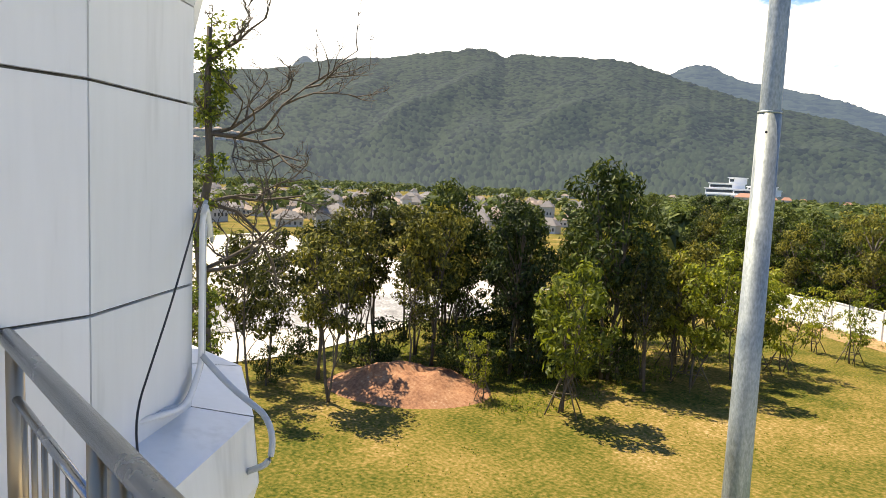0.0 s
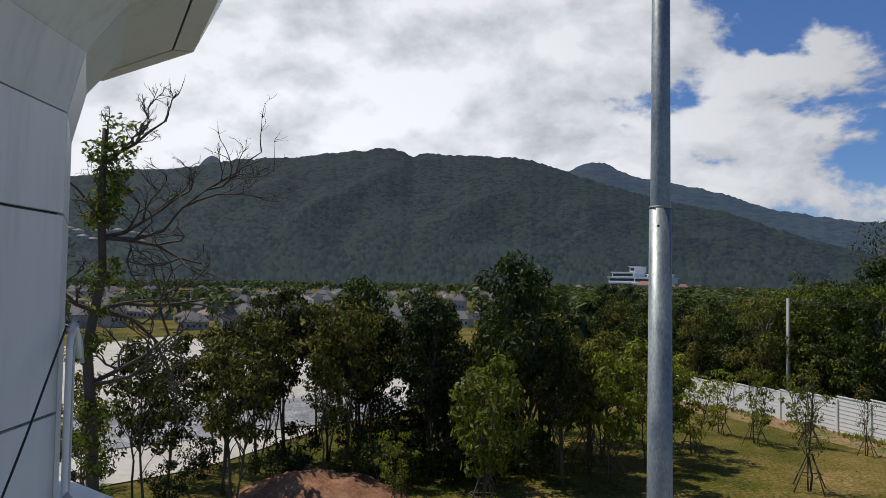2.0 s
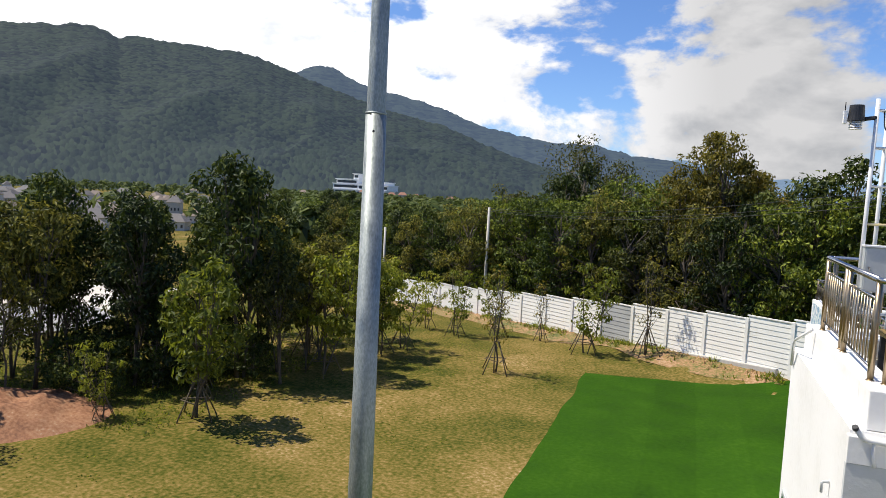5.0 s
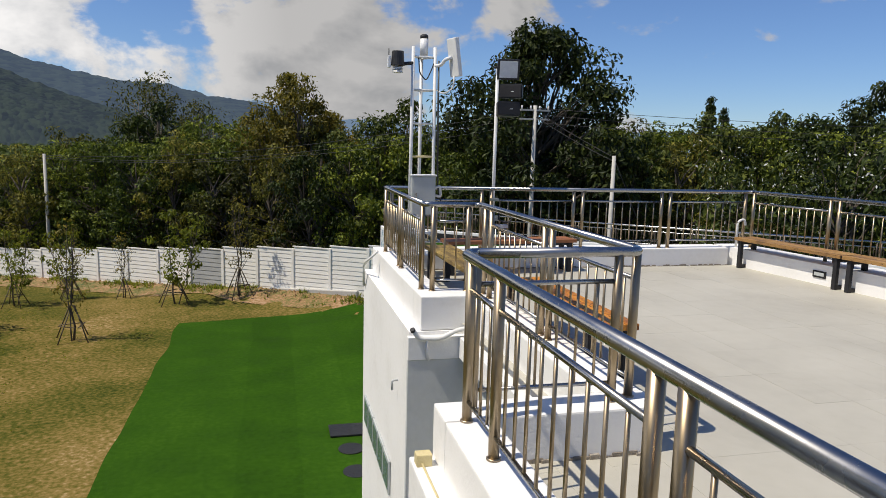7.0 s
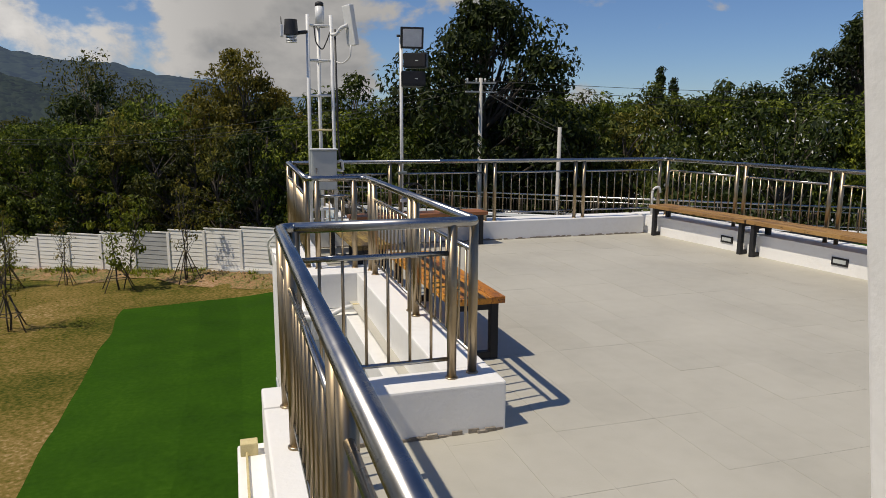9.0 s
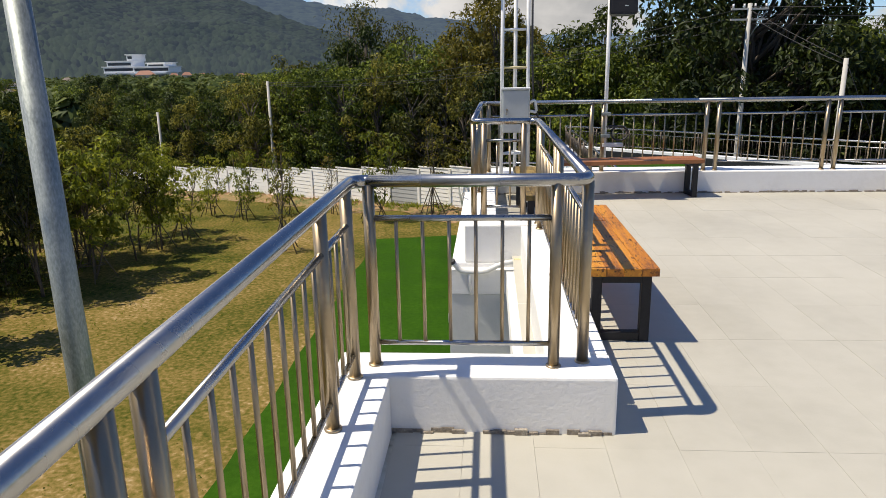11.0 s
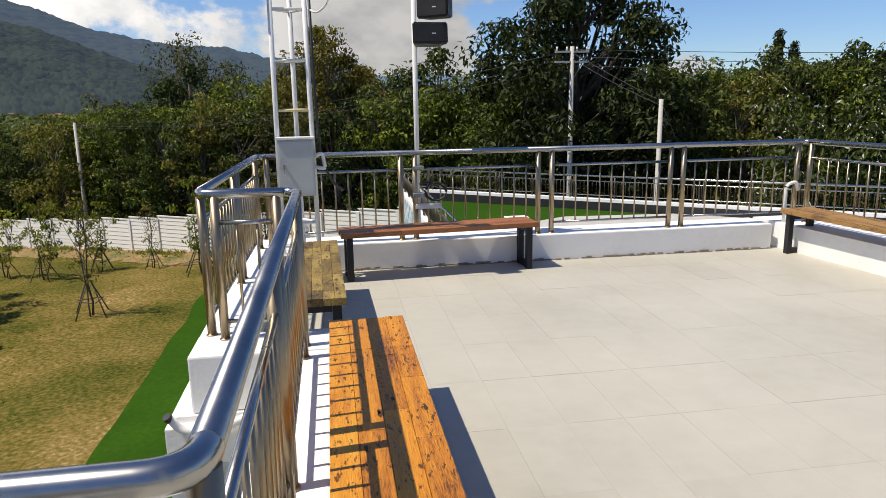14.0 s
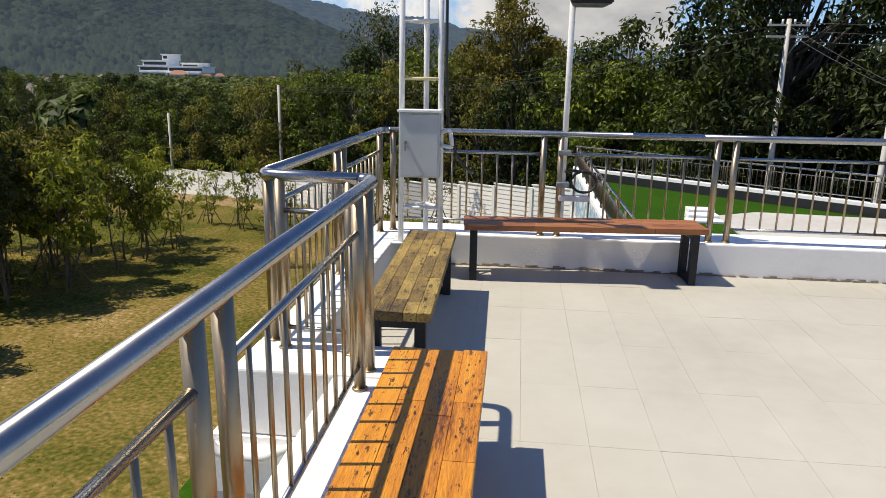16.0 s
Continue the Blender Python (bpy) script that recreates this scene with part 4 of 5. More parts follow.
def build_ground():
    xs, ys = graded(-4200, 4200, -84, 60, 1.6), graded(-4200, 4200, -14, 86, 1.6)
    verts = [(x, y, ground_z(x, y)) for y in ys for x in xs]
    n = len(xs)
    faces = [(j * n + i, j * n + i + 1, (j + 1) * n + i + 1, (j + 1) * n + i) for j in range(len(ys) - 1) for i in range(n - 1)]
    me = bpy.data.meshes.new("ground")
    me.from_pydata(verts, [], faces)
    me.polygons.foreach_set("use_smooth", [True] * len(me.polygons))
    me.materials.append(LAWN)
    tagged(new("ground", me), "patchy dry lawn with green and tan grass", "ground", kind="structure")


build_ground()


def draped(name, outline_fn, xs, ys, lift, material, label, category):
    """A sheet that follows the ground a little above it, inside an outline."""
    verts, faces, index = [], [], {}
    for j, y in enumerate(ys):
        for i, x in enumerate(xs):
            px, py = outline_fn(x, y)
            index[i, j] = len(verts)
            verts.append((px, py, ground_z(px, py) + lift))
    for j in range(len(ys) - 1):
        for i in range(len(xs) - 1):
            faces.append((index[i, j], index[i + 1, j], index[i + 1, j + 1], index[i, j + 1]))
    me = bpy.data.meshes.new(name)
    me.from_pydata(verts, [], faces)
    me.polygons.foreach_set("use_smooth", [True] * len(me.polygons))
    me.materials.append(material)
    return tagged(new(name, me), label, category, kind="structure")


def turf_outline(u, v):
    ragged = noise.noise(Vector((v * 14, 2.0, 0))) * 0.22 * (1 - u)
    return -5.05 + u * 16 + ragged, -4.0 + v * (43.2 + 3.4 * u) + noise.noise(Vector((u * 20, 5.0, 0))) * 0.25 * v


def turf_rolls():
    # laid in rolls two metres wide, side by side
    turf = tagged(new("turf"), "bright green artificial turf beside the building", "turf", kind="structure")
    vs = np.linspace(0, 1, 70)
    for r in range(8):
        verts, faces = [], []
        for v in vs:
            for u in (r / 8, (r + 0.5) / 8, (r + 1) / 8):
                x, y = turf_outline(u, v)
                verts.append((x, y, ground_z(x, y) + 0.055))
        for j in range(len(vs) - 1):
            for i in range(2):
                k = j * 3 + i
                faces.append((k, k + 1, k + 4, k + 3))
        me = bpy.data.meshes.new("turf_roll")
        me.from_pydata(verts, [], faces)
        me.polygons.foreach_set("use_smooth", [True] * len(me.polygons))
        me.materials.append(TURF)
        o = new("turf_roll", me)
        o.parent = turf


turf_rolls()


def road_outline(u, v):
    # a pale concrete yard that begins beyond the grove and runs off to the west
    y = -10 + v * 62
    near = -33.5 - 0.0016 * (y - 22) ** 2 - 4.5 * max(0, (v - 0.45)) * 4
    return near - u * 62, y


draped("road", road_outline, np.linspace(0, 1, 40), np.linspace(0, 1, 40), 0.06, ROADMAT, "pale sunlit concrete yard beyond the trees", "road")



def gravel_outline(u, v):
    return -38.5 - u * 11 - 2 * math.sin(v * 5), 2 + v * 34 + 2.5 * math.sin(u * 3)


draped("gravel_bed", gravel_outline, np.linspace(0, 1, 14), np.linspace(0, 1, 30), 0.12, GRAVEL, "mottled grey gravel and rubble in the yard", "gravel")

random.seed(21)
bm = bmesh.new()
grid = bmesh.ops.create_grid(bm, x_segments=46, y_segments=36, size=1.0)
for v in bm.verts:
    x, y = v.co.x, v.co.y
    r = math.hypot(x, y)
    h = min(1.0, max(0.0, 1 - r) * 1.6) * 1.0 + 1.0 * noise.noise(Vector((x * 2.6, y * 2.6, 1))) * max(0, 1 - r) + 0.22 * noise.noise(Vector((x * 11, y * 11, 3))) * max(0, 1 - r * 0.9)
    v.co = Vector((x * 4.2, y * 3.0, h - 0.10))
for f in bm.faces:
    f.smooth = True
mound = new("soil_mound", mesh_of("soil_mound", bm, SOIL))
mound.matrix_world = pose(-25.6, 19.2, GROUND + 0.02, 0, 0, 38)
tagged(mound, "heap of loose red-brown earth among the trees", "earth mound")


def bank_outline(u, v):
    x = -30 + u * 35
    return x, wall_y(x) - 0.1 - 3.4 * v * (1 + 0.5 * noise.noise(Vector((u * 9, 1.0, 7)))) + 0.3


draped("soil_bank", bank_outline, np.linspace(0, 1, 60), np.linspace(0, 1, 8), 0.05, DRYSOIL, "eroded bank of bare soil and weeds under the wall", "bank")

# grass tufts on the lawn
def tufts():
    random.seed(31)
    verts, faces = [], []
    for k in range(7000):
        if k < 3000:
            x, y = random.uniform(-34, -4), random.uniform(6, 47)
        else:
            x, y = random.uniform(-34, -19), random.uniform(20, 46)
        if noise.noise(Vector((x * 0.12, y * 0.12, 8))) < -0.05 and k < 3000:
            continue
        z = ground_z(x, y)
        for b in range(3):
            a, h, w = random.uniform(0, 6.28), random.uniform(0.03, 0.08) * (2.0 if k >= 3000 else 0.8), random.uniform(0.02, 0.045)
            dx, dy = math.cos(a), math.sin(a)
            ox, oy = random.uniform(-0.15, 0.15), random.uniform(-0.15, 0.15)
            i = len(verts)
            verts += [(x + ox - dy * w, y + oy + dx * w, z), (x + ox + dy * w, y + oy - dx * w, z), (x + ox + dx * h * 0.6, y + oy + dy * h * 0.6, z + h)]
            faces.append((i, i + 1, i + 2))
    me = bpy.data.meshes.new("grass_tufts")
    me.from_pydata(verts, [], faces)
    me.materials.append(LEAF_LIGHT)
    tagged(new("grass_tufts", me), "tufts of rough green grass on the lawn", "grass", kind="stuff")


tufts()


def rubble():
    """Broken stones and clods along the bank below the boundary wall."""
    r = random.Random(88)
    verts, faces = [], []
    for k in range(900):
        x = r.uniform(-26, 5.5)
        y = wall_y(x) - 0.3 - abs(r.gauss(0, 0.9))
        s = r.choice((0.05, 0.06, 0.08, 0.10, 0.16))
        c = Vector((x, y, ground_z(x, y) + s * 0.25))
        i = len(verts)
        for dx, dy, dz in ((1, 0, 0), (-1, 0, 0), (0, 1, 0), (0, -1, 0), (0, 0, 0.8), (0, 0, -0.8)):
            verts.append(tuple(c + Vector((dx, dy, dz)) * s * r.uniform(0.6, 1.4)))
        for a, b in ((0, 2), (2, 1), (1, 3), (3, 0)):
            faces += [(i + a, i + b, i + 4), (i + b, i + a, i + 5)]
    me = bpy.data.meshes.new("rubble")
    me.from_pydata(verts, [], faces)
    me.materials.append(DRYSOIL)
    tagged(new("rubble", me), "broken clods and stones on the bare bank", "rubble", kind="stuff")
    verts, faces = [], []
    for k in range(1500):
        x = r.uniform(-26, 5.5)
        y = wall_y(x) - 0.3 - abs(r.gauss(0, 0.8))
        if noise.noise(Vector((x * 0.5, y * 0.5, 3.0))) < 0.0:
            continue
        z = ground_z(x, y)
        for b in range(4):
            a, h, w = r.uniform(0, 6.28), r.uniform(0.12, 0.4), r.uniform(0.03, 0.06)
            dx, dy = math.cos(a), math.sin(a)
            i = len(verts)
            verts += [(x - dy * w, y + dx * w, z), (x + dy * w, y - dx * w, z), (x + dx * h * 0.7, y + dy * h * 0.7, z + h)]
            faces.append((i, i + 1, i + 2))
    me = bpy.data.meshes.new("weeds")
    me.from_pydata(verts, [], faces)
    me.materials.append(LEAF_LIGHT)
    tagged(new("weeds", me), "green weeds along the foot of the wall", "weeds", kind="stuff")


rubble()

# ---- boundary wall of precast panels ----
fence = tagged(new("wall_boundary"), "stepped boundary wall of pale precast concrete planks", "wall", kind="structure")


def boundary():
    # from the wood in the east off to the north-west, stepping down with the ground
    run = [(8.2, wall_y(8.2)), (-40.0, wall_y(-40.0))]
    k, top0 = 0, -4.55
    bm = bmesh.new(); add_box(bm, -0.1, 0.1, -0.1, 0.1, 0, 1); post_me = mesh_of("wall_post", bm, FENCE)
    plank_me = {}
    for (ax, ay), (bx, by) in zip(run, run[1:]):
        d = Vector((bx - ax, by - ay, 0))
        n = round(d.length / 2.72)
        step = d / n
        yaw = math.degrees(math.atan2(step.y, step.x))
        w = step.length
        for i in range(n):
            o = Vector((ax, ay, 0)) + step * i
            base = ground_z(o.x, o.y) - 0.15
            top = max(top0 - 0.205 * k, base + 2.3)
            dark = k == 5
            p = new("wall_post", post_me); p.parent = fence
            p.matrix_world = pose(o.x, o.y, base, 0, 0, yaw) @ Matrix.Diagonal((1, 1, top - base + 0.08, 1))
            rows = max(6, round((top - base) / 0.29))
            h = (top - base) / rows
            key = (round(w, 2), round(h, 3), dark)
            if key not in plank_me:
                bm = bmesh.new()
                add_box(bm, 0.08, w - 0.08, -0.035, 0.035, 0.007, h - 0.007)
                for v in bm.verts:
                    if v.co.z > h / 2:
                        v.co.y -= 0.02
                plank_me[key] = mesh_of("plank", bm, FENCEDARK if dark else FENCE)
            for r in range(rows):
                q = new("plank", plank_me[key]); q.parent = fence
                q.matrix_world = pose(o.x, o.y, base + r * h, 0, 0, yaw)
            bm = bmesh.new(); add_box(bm, 0.0, w, -0.06, 0.06, 0.0, 0.07); 
            c = new("coping", mesh_of("coping", bm, FENCE)); c.parent = fence
            c.matrix_world = pose(o.x, o.y, top + 0.002, 0, 0, yaw)
            k += 1


boundary()
bm = bmesh.new()
add_box(bm, -3.2, 3.2, -0.5, 0.2, -0.4, 0.42, 0.05)
ob = structure("wall_footing", bm, CONCRETE, "rough concrete footing under the boundary wall", "footing")
ob.matrix_world = pose(2.6, wall_y(2.6) - 0.1, GROUND + 0.35, 0, 3.0, 148)

# ---- lower wing with turf roof ----
WX, WY = 4.95, 31.0
WD = Vector((0.79, -0.62, 0))
WZ = -1.95
near_y = 13.2
far_e = Vector((WX, WY, 0)) + WD * 30
bm = bmesh.new()
add_prism(bm, [(WX, near_y), (WX, WY), (far_e.x, far_e.y), (far_e.x - 2, near_y - 1.2)], GROUND - 0.1, WZ - 0.45)
structure("wall_wing", bm, WHITE, "white plastered lower wing of the building", "wall")
bm = bmesh.new()
add_prism(bm, [(WX + 0.3, near_y + 0.3), (WX + 0.3, WY - 0.4), (far_e.x - 0.5, far_e.y - 0.1), (far_e.x - 2.2, near_y - 0.8)], WZ - 0.446, WZ - 0.40)
structure("turf_roof", bm, TURF, "green artificial turf on the lower roof terrace", "turf")
boxed("parapet_wing_west", WHITE, (WX, WX + 0.24, near_y, WY - 0.15, WZ - 0.45, WZ), 0.01, "white parapet of the lower roof terrace", "parapet")
boxed("mural_wall", MURAL, (WX - 0.006, WX - 0.002, 20.5, WY - 0.2, WZ - 1.5, WZ - 0.12), 0.0, "blue painted mural on the white wing wall", "mural")
bm = bmesh.new()
side = Vector((0.62, 0.79, 0)) * 0.3
c0 = Vector((WX, WY, 0))
add_prism(bm, [tuple((c0)[:2]), tuple(far_e[:2]), tuple((far_e - side)[:2]), tuple((c0 - side + WD * 0.3)[:2])], WZ - 0.45, WZ + 0.003)
structure("parapet_wing_north", bm, WHITE, "white parapet along the far edge of the lower roof", "parapet")
# Black strip along the inner face of the far parapet.
bm = bmesh.new()
in0, in1 = side * 1.02, side * 1.10
add_prism(bm, [tuple((c0 - in0 + WD * 0.5)[:2]), tuple((far_e - in0)[:2]), tuple((far_e - in1)[:2]), tuple((c0 - in1 + WD * 0.5)[:2])], WZ - 0.40, WZ - 0.10)
structure("strip_wing_north", bm, RUBBER, "black strip along the inside of the far parapet", "upstand")
bm = bmesh.new()
add_box(bm, 5.6, 13.5, 12.6, 13.0, WZ - 0.7, WZ - 0.06, 0.02)
structure("parapet_wing_south", bm, WHITE, "white parapet at the near edge of the lower roof", "parapet")

# concrete strip and low steps beside the turf
bm = bmesh.new()
add_prism(bm, [(8.5, 14.0), (8.5, 23.3), (9.9, 24.1), (19.0, 23.2), (19.0, 14.0)], WZ - 0.396, WZ - 0.35)
structure("paving_wing", bm, CONCRETE, "pale concrete strip beside the turf on the lower roof", "paving")
steps = thing("steps", "low white plastered steps on the lower roof", "steps", at=(7.5, 22.3, WZ - 0.398))
for k in range(3):
    bm = bmesh.new()
    add_box(bm, 0.0 + 0.12 * k, 0.98, 0.5 * k, 0.5 * k + 0.46, 0.0, 0.07 + 0.07 * k, 0.015)
    part("step", bm, WHITE, steps)


def simple_railing(a, b, z, label):
    A, B = Vector((*a, z)), Vector((*b, z))
    L0 = (B - A).length
    r = thing("railing", label, "railing", "wing railings", A)
    d = (B - A).normalized()
    for nm, h, rad in (("handrail", 0.80, 0.036), ("mid_rail", 0.62, 0.018), ("bottom_rail", 0.12, 0.018)):
        bm = bmesh.new(); add_tube(bm, [d * 0 + Vector((0, 0, h)), d * L0 + Vector((0, 0, h))], rad, 8); part(nm, bm, STEEL, r)
    bm = bmesh.new(); add_tube(bm, [(0, 0, 0), (0, 0, 0.79)], 0.026, 8); me = mesh_of("post", bm, WINGSTEEL)
    bm = bmesh.new(); add_tube(bm, [(0, 0, 0.12), (0, 0, 0.62)], 0.009, 5); mb = mesh_of("baluster", bm, WINGSTEEL)
    n = round(L0 / 1.5)
    for k in range(n + 1):
        for o in (-0.07, 0.07):
            s = min(max(L0 * k / n + o, 0.05), L0 - 0.05)
            q = new("post", me); q.parent = r; q.location = d * s
    m = round(L0 / 0.15)
    for k in range(1, m):
        q = new("baluster", mb); q.parent = r; q.location = d * (L0 * k / m)


simple_railing((WX + 0.12, near_y), (WX + 0.12, WY - 0.2), WZ + 0.002, "stainless railing along the lower roof edge")
simple_railing(tuple((c0 - side * 0.5 + WD * 0.2)[:2]), tuple((far_e - side * 0.5)[:2]), WZ + 0.005, "stainless railing along the far roof edge")

# ---- trees ----
def leaf_cloud(centres, count, size, rng, droop=0.2):
    """Many small folded leaves round the given clump centres."""
    verts, faces = [], []
    per = max(1, count // len(centres))
    for c, r in centres:
        for _ in range(per):
            v = Vector((rng.gauss(0, 1), rng.gauss(0, 1), rng.gauss(0, 1)))
            v = v.normalized() * r * (0.35 + 0.75 * rng.random() ** 0.5)
            v.z *= 0.75
            p = c + v
            n = (v.normalized() * 0.7 + Vector((rng.gauss(0, 0.6), rng.gauss(0, 0.6), 0.45 + rng.gauss(0, 0.4)))).normalized()
            t = n.cross(Vector((rng.gauss(0, 1), rng.gauss(0, 1), -droop + rng.gauss(0, 0.3)))).normalized()
            s = n.cross(t)
            L = size * rng.uniform(0.6, 1.35)
            w = L * 0.42
            i = len(verts)
            verts += [p - t * L * 0.5, p + s * w * 0.5 + n * L * 0.06, p + t * L * 0.5 - n * L * 0.05, p - s * w * 0.5 + n * L * 0.06]
            faces += [(i, i + 1, i + 2), (i, i + 2, i + 3)]
    return [tuple(v) for v in verts], faces


def limb_path(a, b, rng, wob, n=5):
    pts = []
    for k in range(n + 1):
        t = k / n
        p = a.lerp(b, t) + Vector((rng.gauss(0, wob), rng.gauss(0, wob), 0)) * math.sin(math.pi * t)
        pts.append(p)
    return pts


def make_tree(seed, height, crown_r, crown_from, leaves, leaf_size, leaf_mat, bark_mat, trunk_r, stems=1, clumps=26, spread=1.0, shape="oval", stakes=False, label="tree", group="", petals=0):
    rng = random.Random(seed)
    t = thing("tree", label, "tree", group)
    bm = bmesh.new()
    centres = []
    tops = []
    for s in range(stems):
        lean = Vector((rng.gauss(0, 0.05), rng.gauss(0, 0.05), 1)) * height * (0.94 if s == 0 else rng.uniform(0.7, 0.9))
        base = Vector((rng.gauss(0, 0.12), rng.gauss(0, 0.12), -0.1)) if s else Vector((0, 0, -0.1))
        if s:
            lean += Vector((rng.gauss(0, 0.12), rng.gauss(0, 0.12), 0)) * height
        path = limb_path(base, base + lean, rng, 0.012 * height, 7)
        add_tube(bm, path, trunk_r, 7, [trunk_r * (1 - 0.85 * k / 7) * (1.0 if s == 0 else 0.7) for k in range(8)])
        tops.append(path)
    for k in range(clumps):
        f = crown_from + (1 - crown_from) * (k + rng.random()) / clumps
        u = (f - crown_from) / (1 - crown_from)
        if shape == "oval":
            rad = crown_r * (math.sin(math.pi * min(0.97, 0.12 + 0.86 * u)) ** 0.7)
        elif shape == "cone":
            rad = crown_r * (1.05 - u) ** 0.8
        else:
            rad = crown_r * (0.55 + 0.5 * math.sin(math.pi * (0.1 + 0.85 * u)))
        a = rng.uniform(0, 2 * math.pi)
        path = tops[rng.randrange(len(tops))]
        i = min(len(path) - 2, int(f * 0.82 * (len(path) - 1)))
        start = path[i].lerp(path[i + 1], rng.random())
        q = rad * rng.uniform(0.35, 1.0)
        c = Vector((path[i].x + q * math.cos(a), path[i].y + q * math.sin(a), height * f * rng.uniform(0.94, 1.03)))
        add_tube(bm, limb_path(start, c, rng, 0.03 * crown_r, 3), 0.02, 5, [trunk_r * 0.38, trunk_r * 0.28, trunk_r * 0.17, trunk_r * 0.07], cap=False)
        centres.append((c, crown_r * rng.uniform(0.20, 0.40) * spread))
    part("trunk", bm, bark_mat, t)
    v, f = leaf_cloud(centres, leaves, leaf_size, rng)
    me = bpy.data.meshes.new("crown")
    me.from_pydata(v, [], f)
    me.materials.append(leaf_mat)
    c = new("crown", me)
    c.parent = t
    if petals:
        v, f = leaf_cloud([(p + (p - Vector((0, 0, height * 0.5))).normalized() * r * 0.5, r) for p, r in centres], petals, leaf_size * 0.55, rng)
        me = bpy.data.meshes.new("blossom")
        me.from_pydata(v, [], f)
        me.materials.append(PETAL)
        b = new("blossom", me)
        b.parent = t
    if stakes:
        for k in range(4):
            a = math.pi / 4 + k * math.pi / 2 + rng.gauss(0, 0.1)
            bm = bmesh.new()
            add_tube(bm, [(1.0 * math.cos(a), 1.0 * math.sin(a), -0.05), (0.1 * math.cos(a + 0.5), 0.1 * math.sin(a + 0.5), 1.75)], 0.032, 5)
            part("stake", bm, BAMBOO, t, "bamboo support stake")
        for k in range(3):
            a = math.pi / 4 + k * 2.1
            bm = bmesh.new()
            add_tube(bm, [(0.62 * math.cos(a), 0.62 * math.sin(a), 0.72), (0.62 * math.cos(a + 1.9), 0.62 * math.sin(a + 1.9), 0.74)], 0.028, 5)
            part("stake_tie", bm, BAMBOO, t, "bamboo cross tie")
    return t


# prototypes, each placed once and then copied
PLACE = random.Random(77)


def plant(proto, spots, first):
    """Put the prototype at the first spot and copies at the rest; each spot is x, y, scale."""
    used = first
    for x, y, s in spots:
        m = pose(x, y, ground_z(x, y), 0, 0, PLACE.uniform(0, 360)) @ Matrix.Diagonal((s * PLACE.uniform(0.92, 1.08), s * PLACE.uniform(0.92, 1.08), s, 1))
        if not used:
            proto.matrix_world = m
            used = True
        else:
            o = copy_thing(proto, m)
            o.matrix_basis = m


GROVE = "trees of the grove"
tall = make_tree(1, 9.5, 2.0, 0.40, 4500, 0.30, LEAF_DARK, BARK, 0.11, 2, 40, label="tall slender tree with dense dark green leaves", group=GROVE)
plant(tall, [(-30.5, 25.6, 1.02), (-24.6, 25.2, 0.92), (-21.3, 28.7, 1.16), (-27.6, 28.5, 0.95), (-22.8, 33.5, 0.92), (-26.5, 33.8, 0.95), (-29.4, 31.0, 0.9), (-24.2, 30.2, 0.86), (-28.6, 25.4, 0.84)], False)
olive = make_tree(2, 8.6, 1.75, 0.46, 2900, 0.28, LEAF_OLIVE, BARK, 0.09, 2, 36, label="slender tree with olive-green leaves", group=GROVE)
plant(olive, [(-32.5, 22.0, 1.08), (-29.0, 16.2, 0.90), (-25.8, 15.0, 0.86), (-28.0, 22.6, 1.0), (-22.0, 31.8, 1.0), (-33.6, 28.0, 0.95), (-19.4, 33.6, 0.82), (-31.0, 19.4, 0.95), (-30.2, 23.2, 0.98), (-26.3, 27.0, 0.9), (-20.0, 30.4, 0.8), (-18.6, 28.6, 0.74), (-25.2, 31.8, 0.9), (-33.0, 24.6, 0.95)], False)
thin = make_tree(3, 7.4, 1.5, 0.45, 1500, 0.27, LEAF_OLIVE, BARK, 0.07, 1, 24, label="thin young tree with a sparse olive crown", group=GROVE)
plant(thin, [(-27.3, 11.9, 1.0), (-31.0, 13.0, 0.86), (-33.0, 15.6, 0.95), (-30.0, 10.6, 0.8), (-24.0, 36.5, 0.9), (-20.6, 37.5, 0.9), (-18.0, 36.4, 0.85), (-27.5, 38.0, 1.0), (-32.4, 34.0, 0.9), (-29.2, 13.6, 0.82), (-34.0, 18.6, 0.95), (-31.8, 21.0, 0.9), (-27.2, 20.6, 0.85), (-19.0, 31.6, 0.78), (-17.2, 34.4, 0.74), (-20.8, 35.0, 0.8)], False)
fresh = make_tree(4, 6.4, 1.75, 0.34, 2100, 0.30, LEAF_LIGHT, BARK, 0.07, 2, 30, stakes=True, label="young tree with fresh light green leaves and stakes", group="staked young trees")
plant(fresh, [(-18.95, 22.8, 1.0), (-20.5, 34.2, 0.95), (-17.0, 36.9, 0.85), (-22.4, 37.6, 0.9), (-17.7, 31.3, 1.02), (-19.2, 40.4, 0.8), (-21.6, 26.4, 0.72)], False)
young = make_tree(5, 5.2, 1.25, 0.24, 900, 0.24, LEAF_LIGHT, BARK, 0.055, 2, 28, stakes=True, label="sparse young tree held by bamboo stakes", group="staked young trees")
plant(young, [(-16.6, 39.0, 0.9), (-15.1, 45.0, 0.88), (-5.95, 44.5, 1.12), (-22.2, 21.0, 0.62), (-17.8, 46.3, 0.8), (-12.6, 47.4, 0.85), (-20.5, 25.0, 0.7)], False)
bare = make_tree(6, 5.9, 1.0, 0.30, 300, 0.20, LEAF_YELLOW, BARK, 0.055, 2, 26, stakes=True, label="nearly bare young tree held by bamboo stakes", group="staked young trees")
plant(bare, [(-9.7, 36.6, 1.02), (-2.1, 45.0, 1.08), (-9.4, 47.3, 0.72)], False)
